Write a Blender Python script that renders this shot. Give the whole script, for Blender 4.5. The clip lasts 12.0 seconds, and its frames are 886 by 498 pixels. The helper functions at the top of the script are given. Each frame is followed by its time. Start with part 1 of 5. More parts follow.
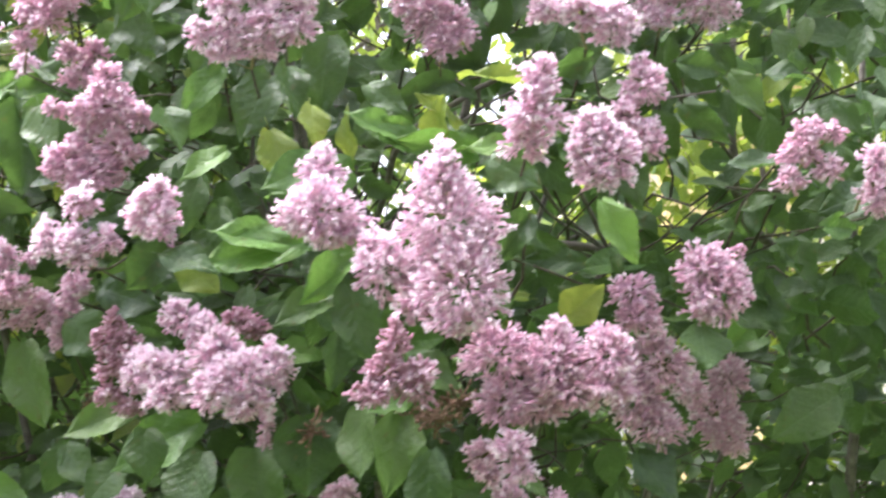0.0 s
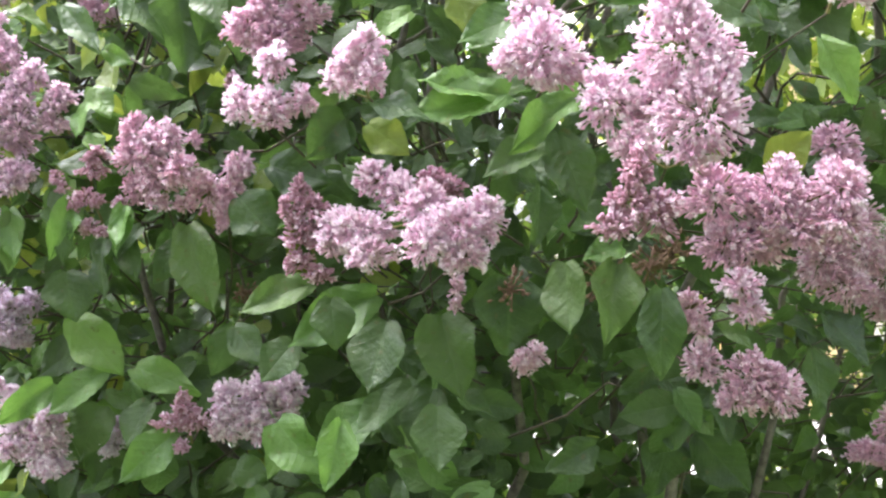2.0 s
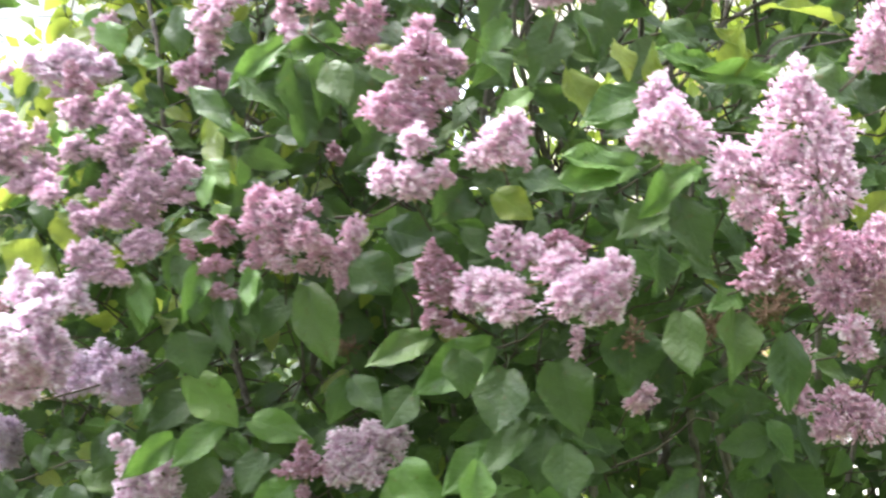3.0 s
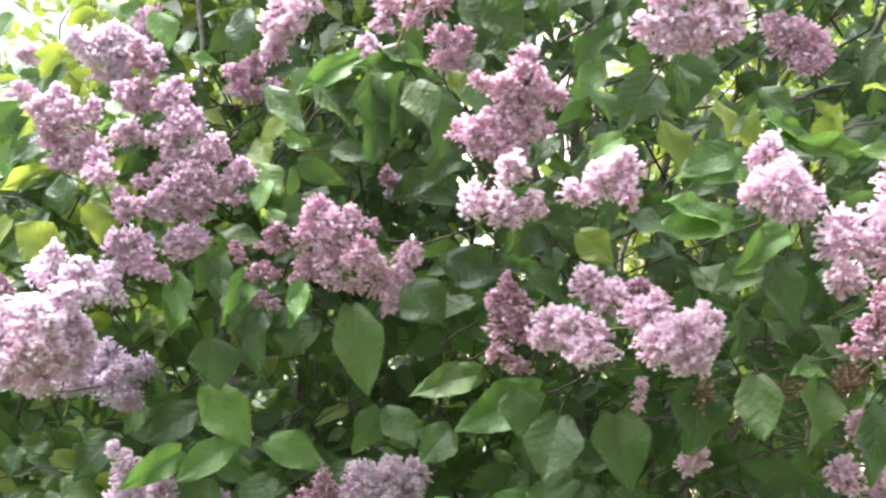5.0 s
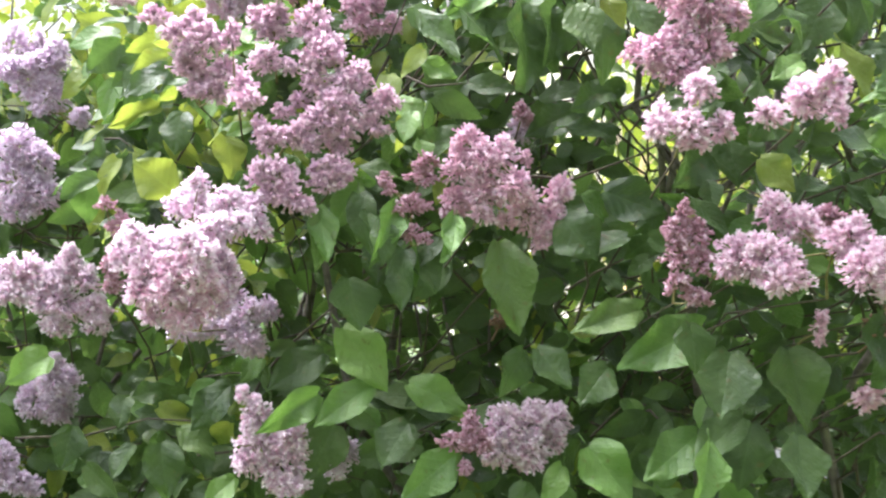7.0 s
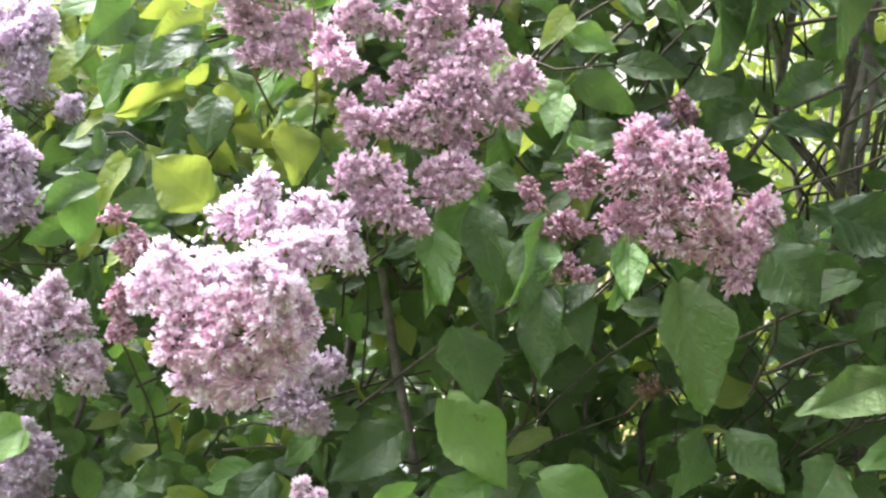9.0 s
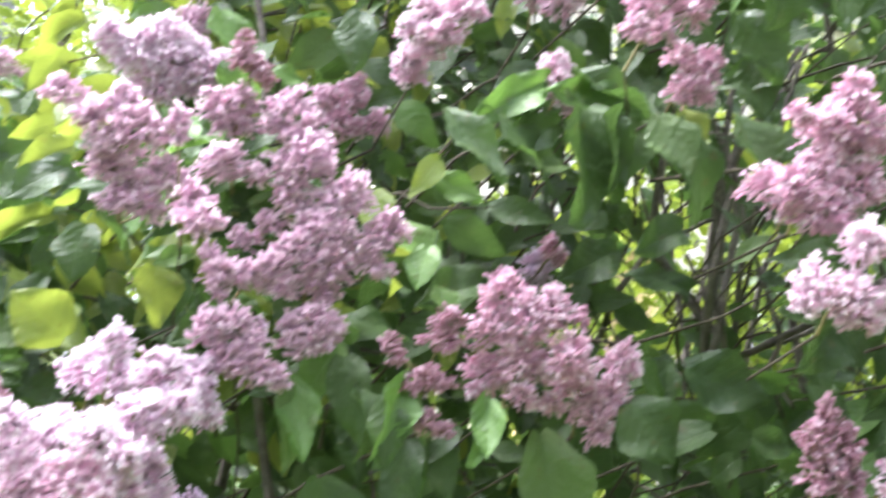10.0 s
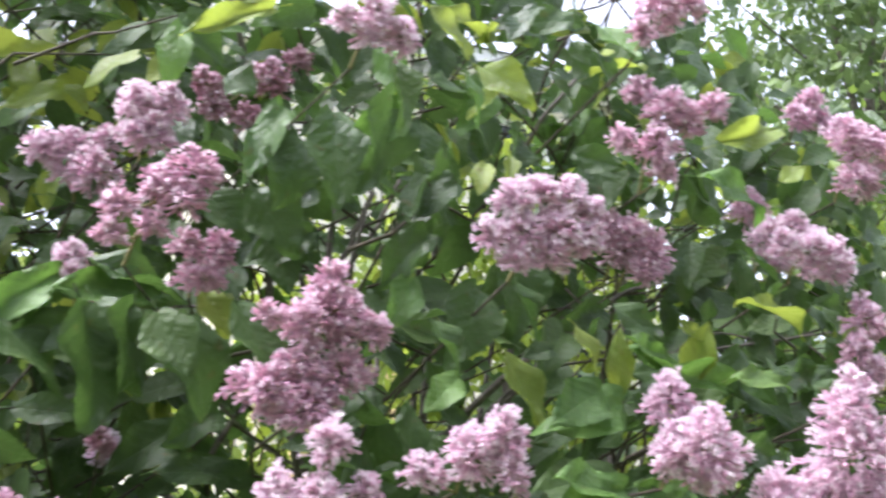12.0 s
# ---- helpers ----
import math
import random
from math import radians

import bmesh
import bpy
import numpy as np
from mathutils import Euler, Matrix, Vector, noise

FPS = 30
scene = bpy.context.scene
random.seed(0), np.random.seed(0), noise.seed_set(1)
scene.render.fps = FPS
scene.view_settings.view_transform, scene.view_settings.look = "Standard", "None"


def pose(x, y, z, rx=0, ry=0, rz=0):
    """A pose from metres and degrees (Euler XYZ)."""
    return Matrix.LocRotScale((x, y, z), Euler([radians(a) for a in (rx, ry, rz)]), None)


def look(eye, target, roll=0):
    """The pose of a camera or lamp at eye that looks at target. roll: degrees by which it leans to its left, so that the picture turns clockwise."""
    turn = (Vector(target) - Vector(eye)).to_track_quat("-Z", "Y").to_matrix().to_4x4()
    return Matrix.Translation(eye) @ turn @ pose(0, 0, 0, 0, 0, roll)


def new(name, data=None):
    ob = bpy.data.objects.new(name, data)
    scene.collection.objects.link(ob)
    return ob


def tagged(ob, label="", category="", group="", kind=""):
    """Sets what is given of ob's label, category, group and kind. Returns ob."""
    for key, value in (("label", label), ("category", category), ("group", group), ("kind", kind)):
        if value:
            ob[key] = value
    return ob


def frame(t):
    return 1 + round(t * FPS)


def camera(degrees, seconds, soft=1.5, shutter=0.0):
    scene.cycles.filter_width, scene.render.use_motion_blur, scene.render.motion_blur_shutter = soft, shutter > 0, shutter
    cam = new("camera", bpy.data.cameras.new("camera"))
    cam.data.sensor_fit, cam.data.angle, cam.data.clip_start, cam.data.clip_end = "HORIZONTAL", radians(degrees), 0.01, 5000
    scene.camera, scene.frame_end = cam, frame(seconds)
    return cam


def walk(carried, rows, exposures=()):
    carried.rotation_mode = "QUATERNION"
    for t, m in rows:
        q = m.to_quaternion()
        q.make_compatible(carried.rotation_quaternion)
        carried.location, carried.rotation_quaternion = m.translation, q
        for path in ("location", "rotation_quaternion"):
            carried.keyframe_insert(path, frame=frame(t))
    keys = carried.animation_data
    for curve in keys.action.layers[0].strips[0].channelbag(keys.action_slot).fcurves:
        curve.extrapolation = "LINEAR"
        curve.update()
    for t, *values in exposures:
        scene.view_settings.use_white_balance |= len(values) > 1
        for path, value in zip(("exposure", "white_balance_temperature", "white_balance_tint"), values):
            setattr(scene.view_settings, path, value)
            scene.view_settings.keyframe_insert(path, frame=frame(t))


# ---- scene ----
cam = camera(49.5, 12.0, soft=2.35, shutter=0.38)
PATH = [
    (0, (-0.017, -0.044, 1.461), (0.012, 1.955, 1.521), -0.4),
    (0.5, (-0.074, -0.056, 1.431), (-0.102, 1.944, 1.45), -0.8),
    (1, (-0.115, -0.049, 1.395), (-0.15, 1.951, 1.406), -0.7),
    (1.5, (-0.168, -0.033, 1.373), (-0.196, 1.966, 1.347), -1.5),
    (2, (-0.215, -0.028, 1.356), (-0.224, 1.971, 1.326), -1.7),
    (2.5, (-0.243, -0.025, 1.376), (-0.27, 1.975, 1.348), -2.5),
    (3, (-0.421, -0.144, 1.389), (-0.334, 1.854, 1.434), -3.4),
    (3.2, (-0.494, -0.183, 1.384), (-0.375, 1.813, 1.435), -2.9),
    (4.8, (-0.575, -0.095, 1.332), (-0.335, 1.881, 1.524), 4.0),
    (5, (-0.626, -0.088, 1.339), (-0.349, 1.883, 1.529), 3.7),
    (5.5, (-0.731, -0.078, 1.31), (-0.413, 1.889, 1.483), 3.6),
    (6, (-0.789, -0.05, 1.281), (-0.463, 1.916, 1.449), 3.8),
    (6.5, (-0.839, -0.04, 1.261), (-0.492, 1.923, 1.417), 3.8),
    (6.7, (-0.841, -0.034, 1.255), (-0.511, 1.932, 1.418), 3.9),
    (8.3, (-0.829, 0.351, 1.289), (-0.476, 2.312, 1.461), 2.0),
    (8.5, (-0.907, 0.378, 1.277), (-0.49, 2.321, 1.498), 3.0),
    (9, (-0.961, 0.413, 1.278), (-0.565, 2.358, 1.529), 4.6),
    (9.5, (-0.967, 0.414, 1.29), (-0.564, 2.352, 1.577), 5.5),
    (10, (-0.93, 0.39, 1.363), (-0.371, 2.269, 1.754), 5.0),
    (10.5, (-0.871, 0.37, 1.405), (-0.18, 2.179, 1.906), 3.6),
    (11, (-0.835, 0.345, 1.429), (-0.107, 2.127, 1.972), 3.4),
    (11.5, (-0.775, 0.306, 1.468), (0.041, 2.045, 2.025), 0.5),
    (12, (-0.696, 0.281, 1.487), (0.255, 1.959, 2.017), -3.2),
]
walk(cam, [(t, look(eye, target, roll)) for t, eye, target, roll in PATH], exposures=[(0.0, 2.95, 5980, 20), (2.0, 3.0, 5980, 20), (9.5, 3.0, 5980, 20), (10.5, 3.07, 5650, 20), (11.4, 2.97, 5650, 20), (12.0, 2.36, 5850, 20)])
SKY, SUN, LEAVES = 0.12, 1.5, 20000

# ---- world, sun ----
world = bpy.data.worlds.new("overcast_sky")
scene.world = world
world.use_nodes = True
wn = world.node_tree
sky = wn.nodes.new("ShaderNodeTexSky")
sky.sky_type, sky.sun_disc = "NISHITA", False
sky.sun_elevation, sky.sun_rotation = radians(69), radians(290)
sky.air_density, sky.dust_density, sky.ozone_density = 1.0, 4.0, 0.6
wn.nodes["Background"].inputs["Strength"].default_value = SKY
cloud = wn.nodes.new("ShaderNodeHueSaturation")
cloud.inputs["Saturation"].default_value = 0.3
wn.links.new(sky.outputs[0], cloud.inputs["Color"])
wn.links.new(cloud.outputs[0], wn.nodes["Background"].inputs["Color"])
sun = new("sun", bpy.data.lights.new("sun", "SUN"))
sun.data.energy, sun.data.angle, sun.data.color = SUN, radians(40), (1.0, 0.96, 0.9)
sun.matrix_world = look((-0.8, 0.3, 2.2), (0, 0, 0))

# ---- materials ----


def material(name):
    m = bpy.data.materials.new(name)
    m.use_nodes = True
    return m, m.node_tree, m.node_tree.nodes["Principled BSDF"]


def node(tree, kind, **inputs):
    n = tree.nodes.new(kind)
    for key, value in inputs.items():
        n.inputs[key.replace("_", " ")].default_value = value
    return n


def maths(tree, op, a, b=None):
    n = tree.nodes.new("ShaderNodeMath")
    n.operation = op
    for i, v in enumerate((a, b)):
        if v is None:
            continue
        if isinstance(v, (int, float)):
            n.inputs[i].default_value = v
        else:
            tree.links.new(v, n.inputs[i])
    return n.outputs[0]


def ramp(tree, fac, stops):
    n = tree.nodes.new("ShaderNodeValToRGB")
    e = n.color_ramp.elements
    while len(e) < len(stops):
        e.new(0.5)
    for item, (p, c) in zip(e, stops):
        item.position, item.color = p, (*c, 1)
    tree.links.new(fac, n.inputs[0])
    return n.outputs[0]


def mix(tree, fac, a, b):
    n = tree.nodes.new("ShaderNodeMix")
    n.data_type = "RGBA"
    for socket, v in ((n.inputs[0], fac), (n.inputs[6], a), (n.inputs[7], b)):
        if isinstance(v, (int, float)):
            socket.default_value = v
        elif isinstance(v, tuple):
            socket.default_value = (*v, 1)
        else:
            tree.links.new(v, socket)
    return n.outputs[2]


def luck(tree):
    """A random number for each object and each loose piece of a mesh."""
    info, geo = tree.nodes.new("ShaderNodeObjectInfo"), tree.nodes.new("ShaderNodeNewGeometry")
    return maths(tree, "FRACT", maths(tree, "ADD", info.outputs["Random"], geo.outputs["Random Per Island"]))


def translucent(tree, shader, colour, share):
    t = tree.nodes.new("ShaderNodeBsdfTranslucent")
    m = tree.nodes.new("ShaderNodeMixShader")
    m.inputs[0].default_value = share
    tree.links.new(colour, t.inputs[0])
    tree.links.new(shader.outputs[0], m.inputs[1])
    tree.links.new(t.outputs[0], m.inputs[2])
    tree.links.new(m.outputs[0], tree.nodes["Material Output"].inputs[0])


def leaf_material(name, dark, mid, fresh, glow, share):
    m, t, b = material(name)
    uv = t.nodes.new("ShaderNodeUVMap")
    xyz = t.nodes.new("ShaderNodeSeparateXYZ")
    t.links.new(uv.outputs[0], xyz.inputs[0])
    spot = t.nodes.new("ShaderNodeNewGeometry").outputs["Position"]
    blotch = node(t, "ShaderNodeTexNoise", Scale=38.0, Detail=4.0)
    t.links.new(spot, blotch.inputs["Vector"])
    u, v = maths(t, "ABSOLUTE", xyz.outputs[0]), xyz.outputs[1]
    # side veins sweep forward from the midrib
    wave = maths(t, "SINE", maths(t, "MULTIPLY", maths(t, "SUBTRACT", maths(t, "ADD", v, maths(t, "MULTIPLY", blotch.outputs[0], 0.09)), maths(t, "MULTIPLY", u, 0.62)), 40.0))
    vein = maths(t, "POWER", maths(t, "MAXIMUM", wave, 0.0), 9.0)
    rib = maths(t, "MAXIMUM", maths(t, "SUBTRACT", 1.0, maths(t, "MULTIPLY", u, 28.0)), 0.0)
    lines = maths(t, "MAXIMUM", rib, maths(t, "MULTIPLY", vein, 0.55))
    tone = ramp(t, luck(t), [(0.0, dark), (0.45, mid), (0.8, mid), (1.0, fresh)])
    fine = node(t, "ShaderNodeTexNoise", Scale=700.0, Detail=2.0)
    quilt = node(t, "ShaderNodeTexNoise", Scale=150.0, Detail=1.0)
    for n in (fine, quilt):
        t.links.new(spot, n.inputs["Vector"])
    tone = mix(t, maths(t, "MULTIPLY", ramp(t, blotch.outputs[0], [(0.4, (0, 0, 0)), (0.75, (1, 1, 1))]), 0.35), tone, fresh)
    tone = mix(t, maths(t, "MULTIPLY", lines, 0.22), tone, tuple(min(1, 1.9 * c) for c in mid))
    spots = node(t, "ShaderNodeTexNoise", Scale=75.0, Detail=3.0)
    t.links.new(spot, spots.inputs["Vector"])
    tone = mix(t, maths(t, "MULTIPLY", ramp(t, spots.outputs[0], [(0.66, (0, 0, 0)), (0.71, (1, 1, 1))]), 0.55), tone, (0.11, 0.085, 0.03))
    t.links.new(tone, b.inputs["Base Color"])
    rough = maths(t, "ADD", 0.12, maths(t, "MULTIPLY", blotch.outputs[0], 0.5))
    t.links.new(rough, b.inputs["Roughness"])
    b.inputs["Specular IOR Level"].default_value = 0.36
    bump = node(t, "ShaderNodeBump", Strength=0.9, Distance=0.003)
    height = maths(t, "ADD", maths(t, "MULTIPLY", wave, 0.08), maths(t, "ADD", maths(t, "ADD", maths(t, "MULTIPLY", fine.outputs[0], 0.2), maths(t, "MULTIPLY", quilt.outputs[0], 0.75)), maths(t, "MULTIPLY", lines, -0.22)))
    t.links.new(height, bump.inputs["Height"])
    t.links.new(bump.outputs[0], b.inputs["Normal"])
    shine = mix(t, 0.6, tone, glow)
    translucent(t, b, shine, share)
    return m


LEAF = {
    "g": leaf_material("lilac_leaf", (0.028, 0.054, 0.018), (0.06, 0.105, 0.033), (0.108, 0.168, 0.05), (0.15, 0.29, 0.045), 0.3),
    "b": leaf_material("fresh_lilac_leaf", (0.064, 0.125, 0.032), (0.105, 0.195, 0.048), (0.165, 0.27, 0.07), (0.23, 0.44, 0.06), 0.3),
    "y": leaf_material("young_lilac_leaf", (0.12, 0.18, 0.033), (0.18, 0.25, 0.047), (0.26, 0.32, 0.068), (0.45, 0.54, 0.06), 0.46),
}


def petal_material(name, low, mid, high, share=0.5, rough=0.6):
    m, t, b = material(name)
    tone = ramp(t, luck(t), [(0.0, low), (0.5, mid), (1.0, high)])
    speck = node(t, "ShaderNodeTexNoise", Scale=260.0, Detail=2.0)
    big = node(t, "ShaderNodeTexNoise", Scale=14.0, Detail=2.0)
    tone = mix(t, maths(t, "MULTIPLY", speck.outputs[0], 0.35), tone, low)
    tone = mix(t, ramp(t, big.outputs[0], [(0.45, (0, 0, 0)), (0.7, (0.5, 0.5, 0.5))]), tone, high)
    t.links.new(tone, b.inputs["Base Color"])
    b.inputs["Roughness"].default_value = rough
    b.inputs["Specular IOR Level"].default_value = 0.3
    translucent(t, b, tone, share)
    return m


# lobes, tubes, closed buds of each kind of cluster
PETALS = {
    "pink": [petal_material("pink_petal", (0.732, 0.547, 0.649), (0.798, 0.664, 0.732), (0.865, 0.811, 0.815)),
             petal_material("pink_tube", (0.667, 0.440, 0.558), (0.742, 0.538, 0.641), (0.798, 0.645, 0.704)),
             petal_material("pink_bud", (0.620, 0.352, 0.477), (0.705, 0.468, 0.577), (0.789, 0.606, 0.677))],
    "mauve": [petal_material("mauve_petal", (0.732, 0.528, 0.644), (0.812, 0.648, 0.728), (0.876, 0.787, 0.812)),
              petal_material("mauve_tube", (0.594, 0.359, 0.476), (0.684, 0.449, 0.560), (0.763, 0.568, 0.644)),
              petal_material("mauve_bud", (0.614, 0.359, 0.467), (0.723, 0.477, 0.579), (0.812, 0.618, 0.681))],
    "pale": [petal_material("pale_petal", (0.778, 0.635, 0.730), (0.833, 0.735, 0.790), (0.880, 0.830, 0.847)),
             petal_material("pale_tube", (0.658, 0.465, 0.593), (0.732, 0.567, 0.675), (0.798, 0.670, 0.748)),
             petal_material("pale_bud", (0.638, 0.391, 0.519), (0.723, 0.502, 0.611), (0.798, 0.623, 0.710))],
    "lav": [petal_material("lavender_petal", (0.686, 0.567, 0.697), (0.771, 0.679, 0.770), (0.845, 0.781, 0.835)),
            petal_material("lavender_tube", (0.573, 0.428, 0.565), (0.658, 0.521, 0.641), (0.732, 0.614, 0.715)),
            petal_material("lavender_bud", (0.564, 0.391, 0.511), (0.658, 0.493, 0.594), (0.742, 0.595, 0.677))],
}
PETALS["lilac"] = [petal_material("lilac_petal", (0.707, 0.500, 0.616), (0.788, 0.615, 0.697), (0.858, 0.750, 0.778)),
                   petal_material("lilac_tube", (0.573, 0.381, 0.498), (0.658, 0.474, 0.578), (0.732, 0.577, 0.648)),
                   petal_material("lilac_bud", (0.573, 0.353, 0.471), (0.677, 0.474, 0.568), (0.761, 0.586, 0.648))]
PETALS["bud"] = [PETALS["mauve"][0], petal_material("bud_tube", (0.376, 0.186, 0.240), (0.461, 0.260, 0.311), (0.544, 0.344, 0.391)), petal_material("red_mauve_bud", (0.432, 0.223, 0.293), (0.544, 0.335, 0.400), (0.667, 0.474, 0.533))]


def bark_material(name, low, high, scale=60.0):
    m, t, b = material(name)
    co = t.nodes.new("ShaderNodeTexCoord")
    n1 = node(t, "ShaderNodeTexNoise", Scale=scale, Detail=6.0)
    n2 = node(t, "ShaderNodeTexNoise", Scale=scale * 7, Detail=3.0)
    for n in (n1, n2):
        t.links.new(co.outputs["Object"], n.inputs["Vector"])
    both = maths(t, "ADD", maths(t, "MULTIPLY", n1.outputs[0], 0.7), maths(t, "MULTIPLY", n2.outputs[0], 0.3))
    t.links.new(ramp(t, both, [(0.35, low), (0.68, high)]), b.inputs["Base Color"])
    b.inputs["Roughness"].default_value = 0.85
    bump = node(t, "ShaderNodeBump", Strength=0.7, Distance=0.002)
    t.links.new(both, bump.inputs["Height"])
    t.links.new(bump.outputs[0], b.inputs["Normal"])
    return m


BARK = bark_material("lilac_bark", (0.07, 0.06, 0.048), (0.21, 0.185, 0.15))
TWIG = bark_material("green_brown_twig", (0.035, 0.03, 0.018), (0.095, 0.078, 0.045), 120.0)
STALK = bark_material("flower_stalk", (0.10, 0.08, 0.03), (0.22, 0.20, 0.07), 150.0)
DRY = bark_material("dry_seed_heads", (0.09, 0.05, 0.028), (0.2, 0.125, 0.07), 200.0)


def rough_material(name, low, high, scale, rough=0.9, bump_size=0.01):
    m, t, b = material(name)
    co = t.nodes.new("ShaderNodeTexCoord")
    n1 = node(t, "ShaderNodeTexNoise", Scale=scale, Detail=5.0)
    n2 = node(t, "ShaderNodeTexNoise", Scale=scale * 25, Detail=4.0)
    for n in (n1, n2):
        t.links.new(co.outputs["Object"], n.inputs["Vector"])
    both = maths(t, "ADD", maths(t, "MULTIPLY", n1.outputs[0], 0.6), maths(t, "MULTIPLY", n2.outputs[0], 0.4))
    t.links.new(ramp(t, both, [(0.3, low), (0.7, high)]), b.inputs["Base Color"])
    b.inputs["Roughness"].default_value = rough
    bump = node(t, "ShaderNodeBump", Strength=0.5, Distance=bump_size)
    t.links.new(n2.outputs[0], bump.inputs["Height"])
    t.links.new(bump.outputs[0], b.inputs["Normal"])
    return m


GRASS = rough_material("lawn", (0.035, 0.07, 0.015), (0.09, 0.14, 0.03), 1.2)
GRAVEL = rough_material("pale_gravel", (0.46, 0.44, 0.40), (0.64, 0.62, 0.57), 6.0)
OCHRE = rough_material("ochre_plaster", (0.62, 0.45, 0.20), (0.74, 0.57, 0.30), 0.8, bump_size=0.004)
CREAM = rough_material("cream_plaster", (0.70, 0.66, 0.52), (0.80, 0.76, 0.64), 0.8, bump_size=0.004)
WHITE = rough_material("white_paint", (0.74, 0.74, 0.72), (0.82, 0.82, 0.80), 1.5, 0.6, 0.003)
GREY = rough_material("grey_plinth", (0.30, 0.31, 0.31), (0.42, 0.43, 0.42), 1.0)
ROOF = rough_material("dark_roof", (0.07, 0.065, 0.06), (0.14, 0.13, 0.12), 2.0)
GLASS, _t, _b = material("window_glass")
_b.inputs["Base Color"].default_value = (0.03, 0.035, 0.04, 1)
_b.inputs["Roughness"].default_value = 0.05
FOLIAGE = leaf_material("shrub_leaf", (0.11, 0.18, 0.03), (0.19, 0.27, 0.04), (0.30, 0.36, 0.06), (0.45, 0.55, 0.06), 0.45)
HEDGE = leaf_material("hedge_leaf", (0.04, 0.085, 0.02), (0.09, 0.15, 0.03), (0.2, 0.26, 0.05), (0.28, 0.4, 0.05), 0.35)
DARKFOLIAGE = leaf_material("tree_leaf", (0.05, 0.09, 0.035), (0.09, 0.14, 0.05), (0.15, 0.2, 0.07), (0.2, 0.3, 0.08), 0.4)

# ---- mesh helpers ----


def mesh_of(name, verts, tris, mats, slots=None, uv=None, smooth=True):
    me = bpy.data.meshes.new(name)
    verts, tris = np.asarray(verts, np.float32), np.asarray(tris, np.int32)
    me.vertices.add(len(verts))
    me.vertices.foreach_set("co", verts.ravel())
    me.loops.add(tris.size)
    me.loops.foreach_set("vertex_index", tris.ravel())
    me.polygons.add(len(tris))
    me.polygons.foreach_set("loop_start", np.arange(0, tris.size, 3, dtype=np.int32))
    for m in mats:
        me.materials.append(m)
    if slots is not None:
        me.polygons.foreach_set("material_index", np.asarray(slots, np.int32))
    me.polygons.foreach_set("use_smooth", np.full(len(tris), smooth))
    if uv is not None:
        layer = me.uv_layers.new(name="UVMap")
        layer.data.foreach_set("uv", np.asarray(uv, np.float32)[tris.ravel()].ravel())
    me.update(calc_edges=True)
    me.validate()
    return me


def under(name, data, parent, label=""):
    ob = new(name, data)
    ob.parent = parent
    return tagged(ob, label=label)


def part(name, bm, mat, parent, label=""):
    me = bpy.data.meshes.new(name)
    bm.to_mesh(me)
    bm.free()
    me.materials.append(mat)
    return under(name, me, parent, label)


def box(lo, hi, bevel=0.0):
    bm = bmesh.new()
    bmesh.ops.create_cube(bm, size=1)
    lo, hi = Vector(lo), Vector(hi)
    for v in bm.verts:
        v.co = Vector([(lo[i] + hi[i]) / 2 + v.co[i] * (hi[i] - lo[i]) for i in range(3)])
    if bevel:
        bmesh.ops.bevel(bm, geom=bm.edges[:], offset=bevel, segments=2, affect="EDGES")
    return bm


def tube(points, radii, sides=6):
    """A tapered tube along points: vertices and triangles."""
    pts = np.array(points, float)
    n = len(pts)
    way = np.gradient(pts, axis=0)
    way /= np.linalg.norm(way, axis=1)[:, None] + 1e-9
    side = np.cross(way, (0.3, 0.9, 0.2))
    side /= np.linalg.norm(side, axis=1)[:, None] + 1e-9
    other = np.cross(way, side)
    a = np.arange(sides) * 2 * np.pi / sides
    rad = np.asarray(radii, float)[:, None, None]
    ring = pts[:, None] + rad * (np.cos(a)[None, :, None] * side[:, None] + np.sin(a)[None, :, None] * other[:, None])
    verts = np.concatenate([ring.reshape(-1, 3), pts[-1:]])
    tris = []
    for i in range(n - 1):
        for j in range(sides):
            p, q = i * sides + j, i * sides + (j + 1) % sides
            tris += [(p, q, q + sides), (p, q + sides, p + sides)]
    tris += [((n - 1) * sides + j, (n - 1) * sides + (j + 1) % sides, n * sides) for j in range(sides)]
    return verts, np.array(tris)


def joined(pieces):
    vs, ts, at = [], [], 0
    for v, t in pieces:
        vs.append(v)
        ts.append(np.asarray(t) + at)
        at += len(v)
    return np.concatenate(vs), np.concatenate(ts)


def bowed(a, b, sag, steps=6, wobble=0.0):
    """A bent line from a to b that rises late, with some crookedness."""
    a, b = np.array(a, float), np.array(b, float)
    s = np.linspace(0, 1, steps)[:, None]
    line = a + (b - a) * s
    line[:, 2] += sag * np.sin(np.pi * s[:, 0])
    line[1:-1] += RNG.normal(0, 1, (steps - 2, 3)) * wobble
    return line


RNG = np.random.default_rng(11)

# ---- ground ----
bm = bmesh.new()
bmesh.ops.create_grid(bm, x_segments=60, y_segments=60, size=400)
for v in bm.verts:
    near = max(0.0, 1 - (v.co.xy.length / 60))
    v.co.z = -0.02 + (0.25 * noise.noise(v.co * 0.02)) * (1 - near)
me = bpy.data.meshes.new("ground")
bm.to_mesh(me)
bm.free()
me.materials.append(GRASS)
tagged(new("ground", me), "mown green lawn around the bushes", "ground", kind="structure")

